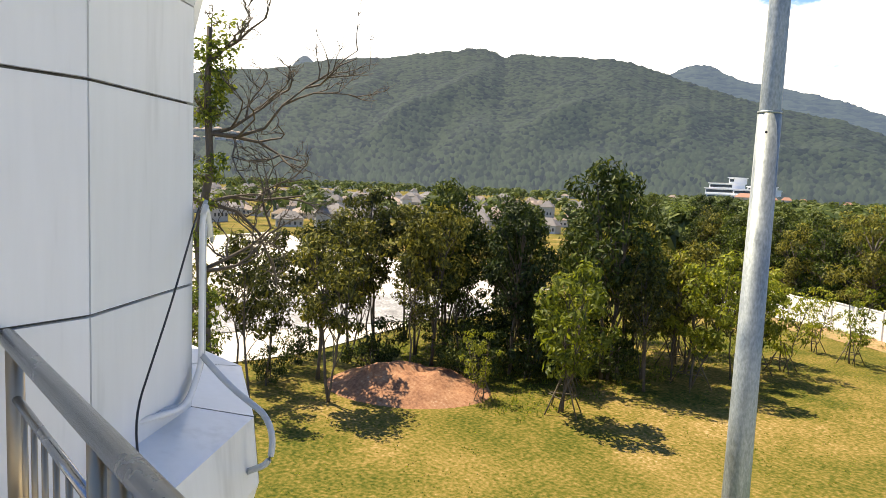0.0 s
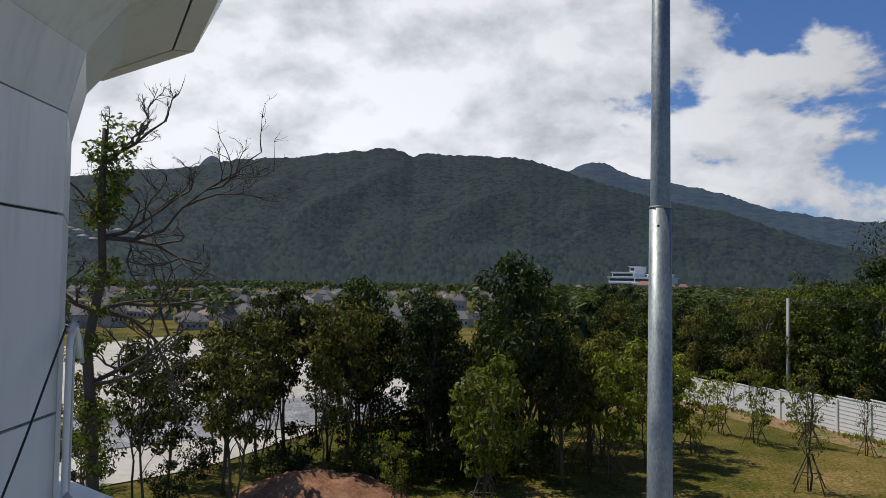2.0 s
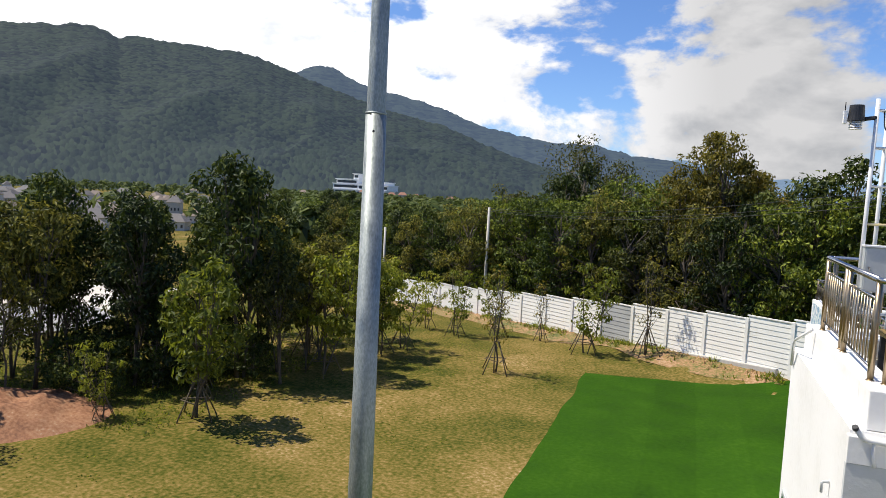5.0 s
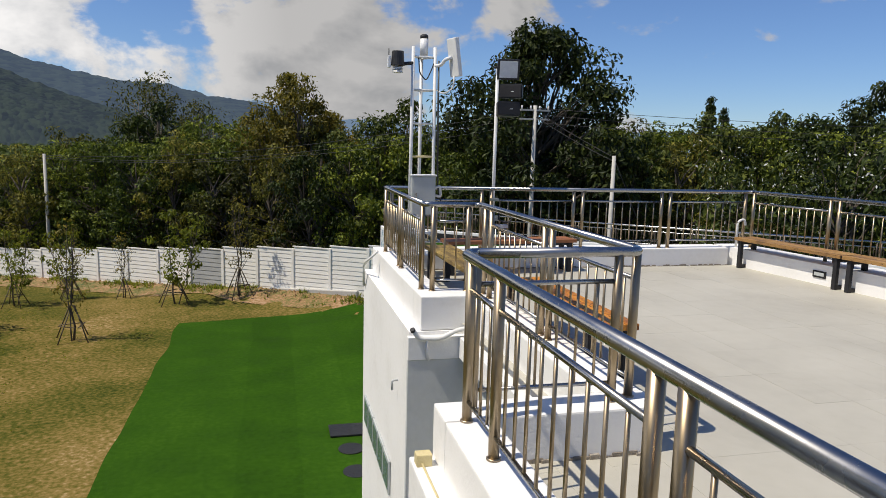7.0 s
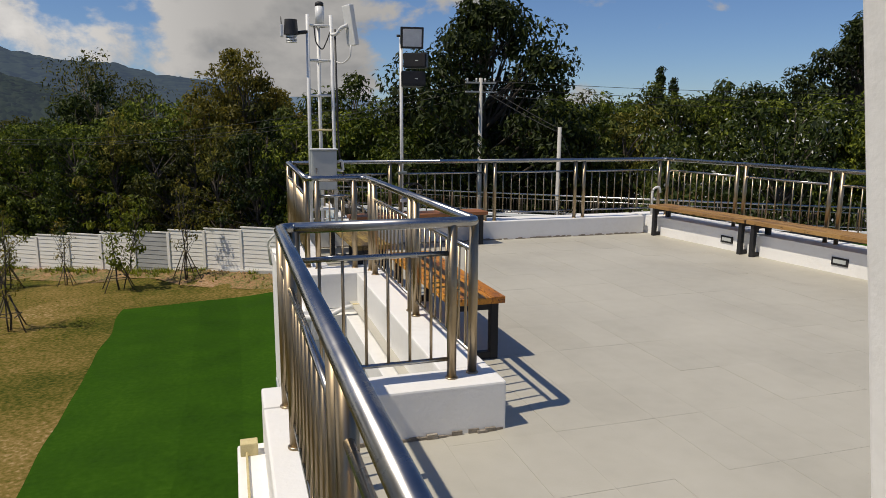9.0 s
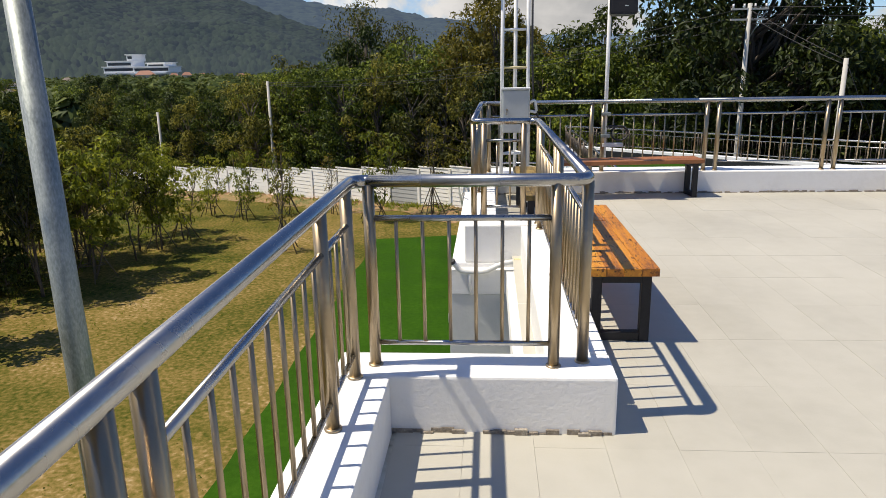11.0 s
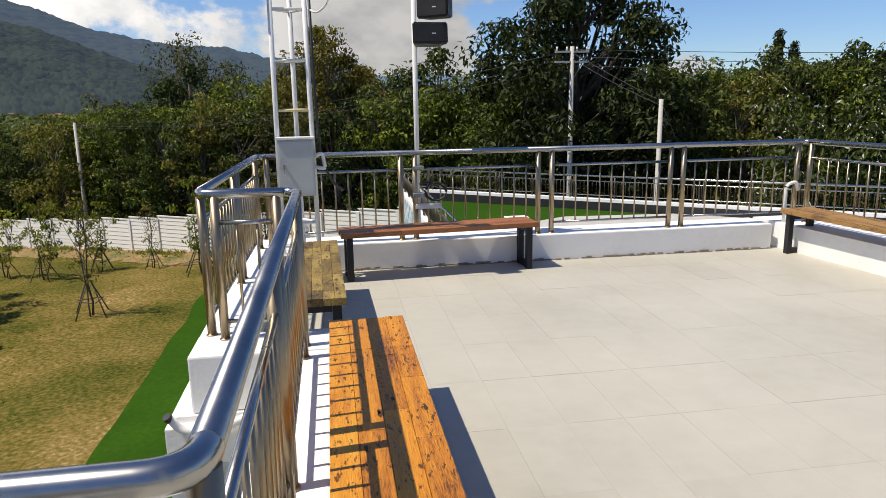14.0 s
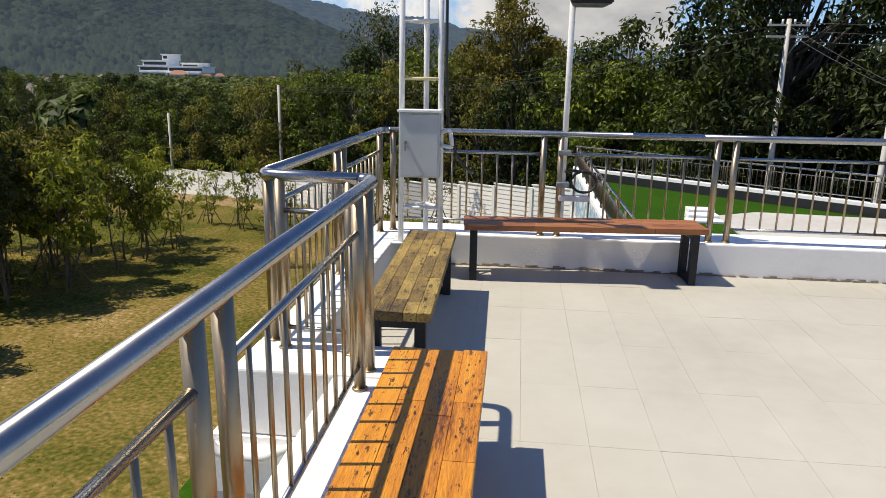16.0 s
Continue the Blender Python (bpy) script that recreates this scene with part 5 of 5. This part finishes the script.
bush = make_tree(7, 2.4, 1.5, 0.15, 1300, 0.22, LEAF_DARK, BARK, 0.05, 3, 18, shape="wide", label="low dark green bush under the trees", group="bushes in the grove")
plant(bush, [(-26.0, 23.2, 1.1), (-24.0, 22.2, 0.9), (-29.5, 14.0, 0.7), (-34.0, 12.0, 1.0), (-31.8, 16.8, 0.8), (-23.4, 28.6, 0.9), (-27.4, 26.0, 1.2), (-25.6, 27.6, 1.3), (-23.6, 25.4, 1.2), (-22.2, 27.2, 1.1), (-28.8, 28.0, 1.3), (-24.8, 29.4, 1.4), (-26.9, 31.0, 1.3), (-22.4, 30.6, 1.2), (-29.8, 20.4, 1.0), (-27.8, 18.6, 0.8), (-20.6, 29.2, 0.9), (-30.8, 25.8, 1.2)], False)

WOODS = "trees of the wood"
wood_a = make_tree(11, 12.0, 3.7, 0.12, 7200, 0.36, LEAF_WOOD, BARK, 0.2, 2, 84, shape="wide", spread=0.72, label="broad woodland tree with dense green leaves", group=WOODS)
wood_b = make_tree(12, 12.5, 3.3, 0.14, 6600, 0.36, LEAF_DARK, BARK, 0.2, 2, 78, spread=0.74, label="woodland tree with dark green leaves", group=WOODS)
wood_c = make_tree(13, 12.0, 3.5, 0.14, 6400, 0.36, LEAF_OLIVE, BARK, 0.2, 2, 74, shape="wide", spread=0.74, label="woodland tree with olive-brown leaves", group=WOODS)
wood_y = make_tree(14, 15.6, 4.1, 0.2, 10000, 0.36, LEAF_YELLOW, BARK, 0.22, 2, 100, spread=0.72, label="tall tree with yellowing leaves in the wood", group=WOODS)
airy = make_tree(15, 15.6, 4.6, 0.3, 4600, 0.32, LEAF_OLIVE, PALEBARK, 0.2, 3, 56, spread=0.9, label="tall airy tree with thin grey-green leaves", group=WOODS)
big = make_tree(16, 17.2, 7.4, 0.14, 26000, 0.42, LEAF_DEEP, BARK, 0.35, 2, 200, shape="oval", spread=0.5, label="large spreading dark green tree above the wood", group=WOODS)
blossom = make_tree(17, 10.2, 3.8, 0.12, 6400, 0.36, LEAF_DARK, BARK, 0.18, 3, 56, shape="wide", label="dark leafy tree with clusters of white blossom", group=WOODS, petals=700)
cypress = make_tree(18, 21.0, 2.3, 0.05, 9000, 0.42, LEAF_DARK, BARK, 0.25, 1, 190, shape="cone", spread=0.75, label="dark narrow cypress rising above the wood", group=WOODS)


def wood_spots():
    r = random.Random(5)
    rows = {0: [], 1: [], 2: []}
    # first rank behind the boundary wall
    x = -44.0
    while x < 15:
        y = wall_y(x) + 3.6 + r.uniform(-0.6, 1.8)
        rows[r.choice((0, 0, 0, 1, 2, 2))].append((x, y, r.uniform(0.74, 0.92) * (0.78 if x < -22 else 0.9 if x < -14 else 1.0)))
        x += r.uniform(2.2, 3.4)
    for y0, n, lo, hi, x0, x1 in ((58, 17, 0.82, 1.0, -44, 18), (67, 17, 0.88, 1.06, -52, 22), (80, 18, 0.82, 1.0, -74, 30)):
        for k in range(n):
            x = x0 + (x1 - x0) * (k + r.uniform(0.1, 0.9)) / n
            s = r.uniform(lo, hi) * (0.72 if x < -20 else 0.86 if x < -12 else 1.0)
            rows[r.choice((0, 0, 1, 2))].append((x, y0 + r.uniform(-3.5, 3.5) - 0.15 * x, s))
    # east side wood, behind the terrace
    for k in range(26):
        t = k / 26
        x = 24 + 34 * t + r.uniform(-2, 2)
        rows[r.choice((0, 0, 1, 1, 2))].append((x, 50 - 24 * t + r.uniform(-3, 3), r.uniform(0.92, 1.06)))
    for k in range(14):
        rows[r.choice((0, 1))].append((28 + 3.2 * k + r.uniform(-1.5, 1.5), 63 - 1.4 * k + r.uniform(-3, 3), r.uniform(1.02, 1.18)))
    for k in range(9):
        rows[r.choice((1, 1, 0))].append((9 + 1.9 * k + r.uniform(-0.6, 0.6), 48.5 - 0.9 * k + r.uniform(-1, 1), r.uniform(0.86, 1.05)))
    # all stand behind the boundary wall and reach up from the lower ground; a gap is left before the pole
    for k, v in rows.items():
        rows[k] = [(x, max(y, wall_y(x) + 3.2 + (x * 7.3) % 5.0) if x < 9 else y, s) for x, y, s in v]
        rows[k] = [(x, y, s * (1 + 0.008 * max(0.0, min(26.0, y - 46)) * (x < 9))) for x, y, s in rows[k]]
    return {k: [(x, y, s) for x, y, s in v if not (y < 62 and abs(x + 17.3 - 0.30 * (59.6 - y)) < 2.6)] for k, v in rows.items()}


SPOTS = wood_spots()
plant(wood_a, SPOTS[0], False)
plant(wood_b, SPOTS[1], False)
plant(wood_c, SPOTS[2], False)
plant(wood_y, [(1.6, 60.5, 1.10), (5.0, 62.0, 0.92), (-1.2, 59.0, 0.84)], False)
plant(airy, [(-11.8, 75.0, 1.20), (-7.0, 73.0, 1.04)], False)
plant(big, [(17.6, 43.0, 1.02), (53.0, 46.0, 1.08)], False)
plant(blossom, [(23.0, 29.5, 0.92), (27.5, 27.2, 1.0), (32.0, 23.8, 1.0), (37.5, 20.5, 1.05)], False)
plant(cypress, [(56.0, 82.0, 0.90), (58.4, 81.0, 0.83)], False)

# bare creeper-hung tree beside the tower
def bare_creeper_tree():
    rng = random.Random(42)
    t = thing("dead_tree", "bare dead tree hung with green creeper beside the tower", "tree", at=(-12.6, 4.1, GROUND))
    bm = bmesh.new()
    trunk = limb_path(Vector((0, 0, -0.1)), Vector((0.1, 0.2, 12.6)), rng, 0.10, 10)
    add_tube(bm, trunk, 0.1, 9, [0.17 - 0.012 * k for k in range(11)])

    def grow(p, d, length, r, depth):
        pts = [p]
        q = p.copy()
        for k in range(4):
            d = (d + Vector((rng.gauss(0, 0.30), rng.gauss(0, 0.30), rng.gauss(0.03, 0.24)))).normalized()
            q = q + d * length / 4
            pts.append(q.copy())
        add_tube(bm, pts, r, 5, [r * (1 - 0.16 * k) for k in range(5)], cap=False)
        if depth:
            for k in range(rng.choice((3, 3, 4))):
                i = rng.choice((1, 2, 3, 4))
                nd = (d + Vector((rng.gauss(0, 0.55), rng.gauss(0, 0.55), rng.gauss(0.16, 0.38)))).normalized()
                grow(pts[i], nd, length * rng.uniform(0.40, 0.66), r * 0.56, depth - 1)

    for z, dx, dy, dz, ln in ((8.3, 0.5, 0.85, 0.30, 3.4), (8.9, 0.6, 0.8, 0.12, 4.0), (9.3, 0.45, 0.9, 0.05, 3.2), (9.8, 0.6, 0.8, 0.10, 3.6), (10.3, 0.5, 0.85, 0.22, 3.0), (10.8, 0.6, 0.8, 0.30, 2.6), (11.3, 0.4, 0.7, 0.6, 2.2), (7.8, 0.5, 0.8, 0.25, 2.2), (10.2, -0.7, -0.6, 0.5, 2.4), (9.0, -0.6, -0.8, 0.4, 2.0), (11.9, 0.2, 0.4, 0.9, 1.3)):
        k = min(9, int(z / 12.2 * 10))
        grow(trunk[k].lerp(trunk[k + 1], 0.5), Vector((dx, dy, dz)).normalized(), ln * 0.6, 0.043, 4)
    part("trunk", bm, BARK, t)
    cs = [(trunk[k].lerp(trunk[k + 1], rng.random()) + Vector((rng.gauss(0, 0.06), rng.gauss(0, 0.06), 0)), 0.27) for k in (3, 4, 4, 5, 5, 6, 6, 7, 7, 8, 8, 9, 9, 9) for _ in (0, 1)]
    cs += [(trunk[10] + Vector((0.1, 0.25, -0.35 * j)), 0.36 - 0.06 * j) for j in range(4)]
    v, f = leaf_cloud(cs, 3600, 0.11, rng, 0.8)
    me = bpy.data.meshes.new("creeper"); me.from_pydata(v, [], f); me.materials.append(LEAF_WOOD)
    c = new("creeper", me); c.parent = t; tagged(c, "green creeper leaves")


bare_creeper_tree()

# ---- utility poles and wires ----
def utility_pole(x, y, top, arms):
    p = thing("utility_pole", "square concrete utility pole", "utility pole", "utility poles", (x, y, ground_z(x, y)))
    h = top - ground_z(x, y)
    bm = bmesh.new(); add_tube(bm, [(0, 0, -0.2), (0, 0, h)], 0.2, 4, [0.17, 0.115]); part("shaft", bm, CONCRETE, p)
    if arms:
        for dz in (0.25, 0.75):
            bm = bmesh.new(); add_box(bm, -0.9, 0.9, -0.05, 0.05, h - dz - 0.06, h - dz + 0.03); part("cross_arm", bm, CONCRETE, p)
        for k in range(4):
            bm = bmesh.new(); add_tube(bm, [(-0.8 + 0.53 * k, 0, h - 0.22), (-0.8 + 0.53 * k, 0, h - 0.02)], 0.05, 8); part("insulator", bm, PVC, p)
        bm = bmesh.new(); add_tube(bm, [(0.1, 0, h - 1.6), (0.85, 0, h - 0.3)], 0.03, 5); part("brace", bm, GALV, p)


utility_pole(14.6, 37.0, 4.2, True)
utility_pole(17.65, 33.1, 1.5, False)
utility_pole(-17.3, 59.6, 0.45, False)
utility_pole(-30.5, 66.0, -2.4, False)


def wire(name, a, b, sag, r=0.014):
    A, B = Vector(a), Vector(b)
    bm = bmesh.new()
    add_tube(bm, [A.lerp(B, k / 14) - Vector((0, 0, sag * 4 * (k / 14) * (1 - k / 14))) for k in range(15)], r, 5)
    tagged(new(name, mesh_of(name, bm, RUBBER)), "thin black overhead wire between poles", "wire", "overhead wires")


for dz, sg in ((0.0, 0.5), (-0.35, 0.7), (-0.8, 0.6)):
    wire("overhead_wire", (14.6, 37.0, 4.05 + dz), (70, 20, 4.6 + dz), sg + 0.4)
    wire("overhead_wire", (14.6, 37.0, 4.05 + dz), (-17.3, 59.6, 0.35 + dz * 0.3), sg + 0.5)
wire("stay_wire", (14.6, 37.0, 3.9), (17.65, 33.1, 1.4), 0.06, 0.02)
wire("stay_wire", (14.6, 37.0, 3.6), (17.65, 33.1, 1.2), 0.1, 0.02)
wire("stay_wire", (17.65, 33.1, 1.4), (20.2, 30.2, -6.8), 0.05, 0.014)

# ---- town and hills ----
def gable_house(seed, roof_mat, wall_mat, w, d, h):
    r = random.Random(seed)
    t = thing("house", "low house with a pitched roof in the town", "house", "houses of the town")
    bm = bmesh.new(); add_box(bm, -w / 2, w / 2, -d / 2, d / 2, 0, h); part("wall", bm, wall_mat, t)
    bm = bmesh.new()
    e = 0.7
    lo = [bm.verts.new((sx * (w / 2 + e), sy * (d / 2 + e), h)) for sx, sy in ((-1, -1), (1, -1), (1, 1), (-1, 1))]
    k = w / 2 - d / 2 * 0.85
    hi = [bm.verts.new((-max(k, 0.5), 0, h + d * 0.30)), bm.verts.new((max(k, 0.5), 0, h + d * 0.30))]
    for f in ((lo[0], lo[1], hi[1], hi[0]), (lo[1], lo[2], hi[1]), (lo[2], lo[3], hi[0], hi[1]), (lo[3], lo[0], hi[0]), (lo[3], lo[2], lo[1], lo[0])):
        bm.faces.new(f)
    part("roof", bm, roof_mat, t)
    n = int(w / 2.6)
    bm = bmesh.new(); add_box(bm, -0.6, 0.6, -0.03, 0.03, 0, 1.25); me = mesh_of("window", bm, DARKPANE)
    for side in (-1, 1):
        for k in range(n):
            q = new("window", me); q.parent = t; q.location = (-w / 2 + (k + 0.5) * w / n, side * (d / 2 + 0.02), h * 0.38)
    return t


TOWN = random.Random(9)
protos = [gable_house(1, ROOFTAN, HOUSEWALL, 13, 9, 3.4), gable_house(2, ROOFGREY, HOUSEWALL, 15, 10, 3.6), gable_house(3, ROOFGREY, HOUSEWALL, 11, 9, 6.0), gable_house(4, ROOFTAN, HOUSEWALL, 16, 11, 4.6), gable_house(5, ROOFRED, HOUSEWALL, 24, 14, 6.0)]
first = [False] * 5


def put_house(i, m):
    if first[i]:
        copy_thing(protos[i], m)
    else:
        protos[i].matrix_world = m
        first[i] = True


for k in range(330):
    az = radians(TOWN.uniform(34, 78))
    dist = 128 + 250 * TOWN.random() ** 0.8
    x, y = -dist * math.sin(az), dist * math.cos(az)
    put_house(TOWN.choice((0, 0, 1, 1, 2, 3)), pose(x, y, GROUND - 0.2, 0, 0, TOWN.choice((20, 35, 60, 110, 150)) + TOWN.uniform(-12, 12)) @ Matrix.Diagonal((0.58, 0.58, TOWN.uniform(0.55, 0.8), 1)))
for az, dist, s in ((26.4, 480, 0.5), (24.4, 500, 0.55), (23.5, 505, 0.6), (35.0, 400, 0.5), (19.5, 470, 0.45), (22.4, 520, 0.5), (31.6, 430, 0.55), (33.2, 420, 0.45), (36.6, 390, 0.5), (38.4, 380, 0.55), (40.0, 360, 0.5), (34.2, 455, 0.6)):
    a = radians(az)
    put_house(4 if dist > 465 else TOWN.choice((0, 1, 3)), pose(-dist * math.sin(a), dist * math.cos(a), -5.0, 0, 0, 25) @ Matrix.Diagonal((s * 0.95, s * 0.95, s * 1.25, 1)))
white_house = thing("apartment_building", "modern white flat-roofed building at the foot of the hill", "building", at=pose(-259, 510, -5.0, 0, 0, -10) @ Matrix.Diagonal((0.9, 0.9, 0.85, 1)))
for x0, x1, z0, z1, y0 in ((-25, 0, 0, 5.4, 0), (-27, 2, 6.1, 10.6, 1), (-24, 0, 11.3, 15.2, 2), (-6, 0, 15.9, 20.5, 4), (2.2, 33, 0, 5.0, -2), (3, 36, 5.7, 10.2, -1), (14, 30, 10.9, 13.2, 2)):
    bm = bmesh.new(); add_box(bm, x0, x1, y0 - 8, y0 + 8, z0, z1); part("storey", bm, WHITE, white_house)
    bm = bmesh.new(); add_box(bm, x0 + 1, x1 - 1, y0 - 8.1, y0 - 8.02, z1 - 3.3, z1 - 0.9); part("window_band", bm, DARKPANE, white_house)
    bm = bmesh.new(); add_box(bm, x0 - 0.8, x1 + 0.8, y0 - 9, y0 + 8.5, z1 + 0.01, z1 + 0.7); part("roof_slab", bm, WHITE, white_house)

# woods between the town and the hill, too many to count
def far_woods():
    r = random.Random(61)
    verts, faces = [], []
    for k in range(5200):
        az = radians(r.uniform(-32, 84))
        d = 95 + 430 * r.random() ** 1.3
        a = math.degrees(az)
        if 34 < a < 79 and 90 < d < 390 and r.random() < 0.89:
            continue
        if a > 38 and d < 125:
            continue
        x, y = -d * math.sin(az), d * math.cos(az)
        h = r.uniform(4, 7) if a > 34 else (r.uniform(4.5, 7.5) if a > 10 else r.uniform(6.5, 10.5))
        w = h * r.uniform(0.32, 0.5)
        for j in range(26):
            th, ph = r.uniform(0, 6.283), r.uniform(-0.2, 1.5)
            n = Vector((math.cos(th) * math.cos(ph), math.sin(th) * math.cos(ph), math.sin(ph)))
            p = Vector((x, y, GROUND + h * 0.55)) + Vector((n.x * w, n.y * w, n.z * h * 0.45)) * r.uniform(0.75, 1.12)
            t = n.cross(Vector((r.gauss(0, 1), r.gauss(0, 1), r.gauss(0, 1)))).normalized()
            s = n.cross(t)
            L = h * 0.17 * r.uniform(0.7, 1.5)
            i = len(verts)
            verts += [tuple(p - t * L), tuple(p + s * L * 0.8 - n * L * 0.3), tuple(p + t * L - n * L * 0.2)]
            faces.append((i, i + 1, i + 2))
    me = bpy.data.meshes.new("far_woods")
    me.from_pydata(verts, [], faces)
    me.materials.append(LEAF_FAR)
    tagged(new("far_woods", me), "distant green woods between town and hill", "woods", kind="stuff")


far_woods()


def bumps(a, first, step, width, heights):
    """A skyline as a row of evenly spaced soft bumps, in degrees."""
    return sum(h * math.exp(-((a - first - step * k) / width) ** 2) for k, h in enumerate(heights))


def ridge_near(a):
    fine = 0.16 * noise.noise(Vector((a * 0.9, 1.0, 0.0))) + 0.09 * noise.noise(Vector((a * 2.3, 3.0, 0.0)))
    dip = -0.45 * math.exp(-((a - 45.5) / 0.8) ** 2)
    return max(0.3, fine + dip + bumps(a, 4, 4, 3.4, (0.9, 1.1, 1.59, 2.41, 3.66, 4.03, 4.89, 5.69, 6.69, 6.72, 6.8, 7.17, 6.68, 6.24, 6.16, 5.29, 5.26, 4.42, 4.6, 4.4, 4.2, 4.0, 3.8)))


def ridge_far(a):
    fine = 0.12 * noise.noise(Vector((a * 1.1, 7.0, 0.0)))
    knoll = 0.55 * math.exp(-((a - 29.6) / 1.7) ** 2) + 9.3 * math.exp(-((a - 61.6) / 3.2) ** 2)
    return max(0.4, fine + knoll + bumps(a, -4, 3, 2.6, (0.8, 1.6, 2.29, 2.26, 3.0, 2.75, 3.24, 3.47, 4.37, 4.86, 5.23, 5.6, 6.5, 4.0)))


def ridge_last(a):
    return 1.7 + 1.7 * math.exp(-((a - 1.3) / 3.0) ** 2) + 0.5 * math.exp(-((a + 7) / 5) ** 2) if a > -40 else 1.0


def hill(name, ridge, r0, r1, a0, a1, na, nr, material, rough, label):
    verts, faces = [], []
    for i in range(na + 1):
        a = a0 + (a1 - a0) * i / na
        top = math.tan(radians(max(ridge(a), 0.2))) * r1
        sx, cy = -math.sin(radians(a)), math.cos(radians(a))
        for j in range(nr + 1):
            t = j / nr
            r = r0 + (r1 - r0) * t
            h = (top + 10) * (t ** 1.25) if t < 1 else top + 10
            gully = (0.35 - abs(noise.noise(Vector((a * 0.10 + 1.6 * t, t * 1.6 - a * 0.03, 2.0)))) * 1.8 + 0.55 * noise.noise(Vector((a * 0.33 + 2.0 * t, t * 3.5, 5.0)))) * rough * top * math.sin(math.pi * min(t, 0.97)) ** 1.3
            crown = noise.noise(Vector((a * 6.0, t * 2.0, 1.5))) * r1 * 0.0016 * t
            verts.append((sx * r, cy * r, GROUND + h + gully + crown))
        verts.append((sx * (r1 + 400), cy * (r1 + 400), GROUND - 5))
    m = nr + 2
    for i in range(na):
        for j in range(m - 1):
            k = i * m + j
            faces.append((k, k + m, k + m + 1, k + 1))
    me = bpy.data.meshes.new(name)
    me.from_pydata(verts, [], faces)
    me.polygons.foreach_set("use_smooth", [True] * len(me.polygons))
    me.materials.append(material)
    tagged(new(name, me), label, "hill", kind="structure")


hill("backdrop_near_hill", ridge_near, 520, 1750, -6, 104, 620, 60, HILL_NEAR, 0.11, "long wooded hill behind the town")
hill("backdrop_far_hill", ridge_far, 1900, 3000, -14, 74, 420, 14, HILL_FAR, 0.05, "wooded ridge painted blue-green with haze, falling away behind")
hill("backdrop_last_hill", ridge_last, 3300, 4200, -45, 30, 200, 8, HILL_LAST, 0.03, "far mountains painted pale blue with haze")
# villas on the hill slope
for k in range(14):
    az = radians(66.5 + (k % 7) * 0.85 + TOWN.uniform(-0.2, 0.2))
    d = 700 + 26 * (k // 7) + TOWN.uniform(-6, 6)
    put_house(TOWN.choice((0, 3)), pose(-d * math.sin(az), d * math.cos(az), 30 + 9 * (k // 7) + TOWN.uniform(-2, 2), 0, 0, 25) @ Matrix.Diagonal((0.9, 0.9, 0.9, 1)))

# ---- terrace floor of tiles ----
floor = tagged(new("floor"), "pale beige matt floor tiles on the terrace", "floor", kind="structure")
TILES = random.Random(3)
bm = bmesh.new()
add_prism(bm, [(1.2, -5.9), (1.2, 2.9), (2.1, 2.9), (2.1, 5.8), (1.6, 5.8), (1.6, 8.7), (7.1, 8.7), (8.2, -1.4), (8.2, -5.9)], -0.056, -0.0075)
add_prism(bm, [(-2.6, -5.9), (-2.6, -0.05), (1.198, -0.05), (1.198, -5.9)], -0.056, -0.0075)
part("bed", bm, GROUT, floor)
TW, TL = 0.3, 0.6
bm = bmesh.new()
g = 0.0005
a = [bm.verts.new((x, y, 0)) for x, y in ((g, g), (TW - g, g), (TW - g, TL - g), (g, TL - g))]
b = [bm.verts.new((x, y, -0.007)) for x, y in ((g, g), (TW - g, g), (TW - g, TL - g), (g, TL - g))]
bm.faces.new(a)
for k in range(4):
    bm.faces.new((a[k], b[k], b[(k + 1) % 4], a[(k + 1) % 4]))
TILE_ME = mesh_of("tile", bm, TILE)
rest_v, rest_f, count = [], [], 0
for i in range(-13, 24):
    for j in range(-15, 15):
        x, y = 1.33 + TW * i, 0.345 + TL * j
        if y > 8.46 or y < -5.8 or x > 8.05 or (x < 1.2 and y > -0.5) or x < -2.6:
            continue
        if (x < 2.25 and y + TL > 2.95) and y < 2.9 and x > 0.9 and y + TL > 3.4:
            continue
        z = TILES.uniform(-0.0007, 0.0007)
        if 1.3 < x < 6.4 and 0.9 < y < 8.3 and count < 300 and not (x < 2.0 and y > 2.9):
            t = new("tile", TILE_ME)
            t.parent, t.location = floor, (x, y, z)
            count += 1
        elif not (x < 1.75 and y > 2.7):
            n = len(rest_v)
            rest_v += [(x + g, y + g, z), (x + TW - g, y + g, z), (x + TW - g, y + TL - g, z), (x + g, y + TL - g, z)]
            rest_f.append((n, n + 1, n + 2, n + 3))
me = bpy.data.meshes.new("tile_rest")
me.from_pydata(rest_v, [], rest_f)
me.materials.append(TILE_REST)
rest = new("tile_rest", me)
rest.parent = floor
tagged(rest, kind="stuff")
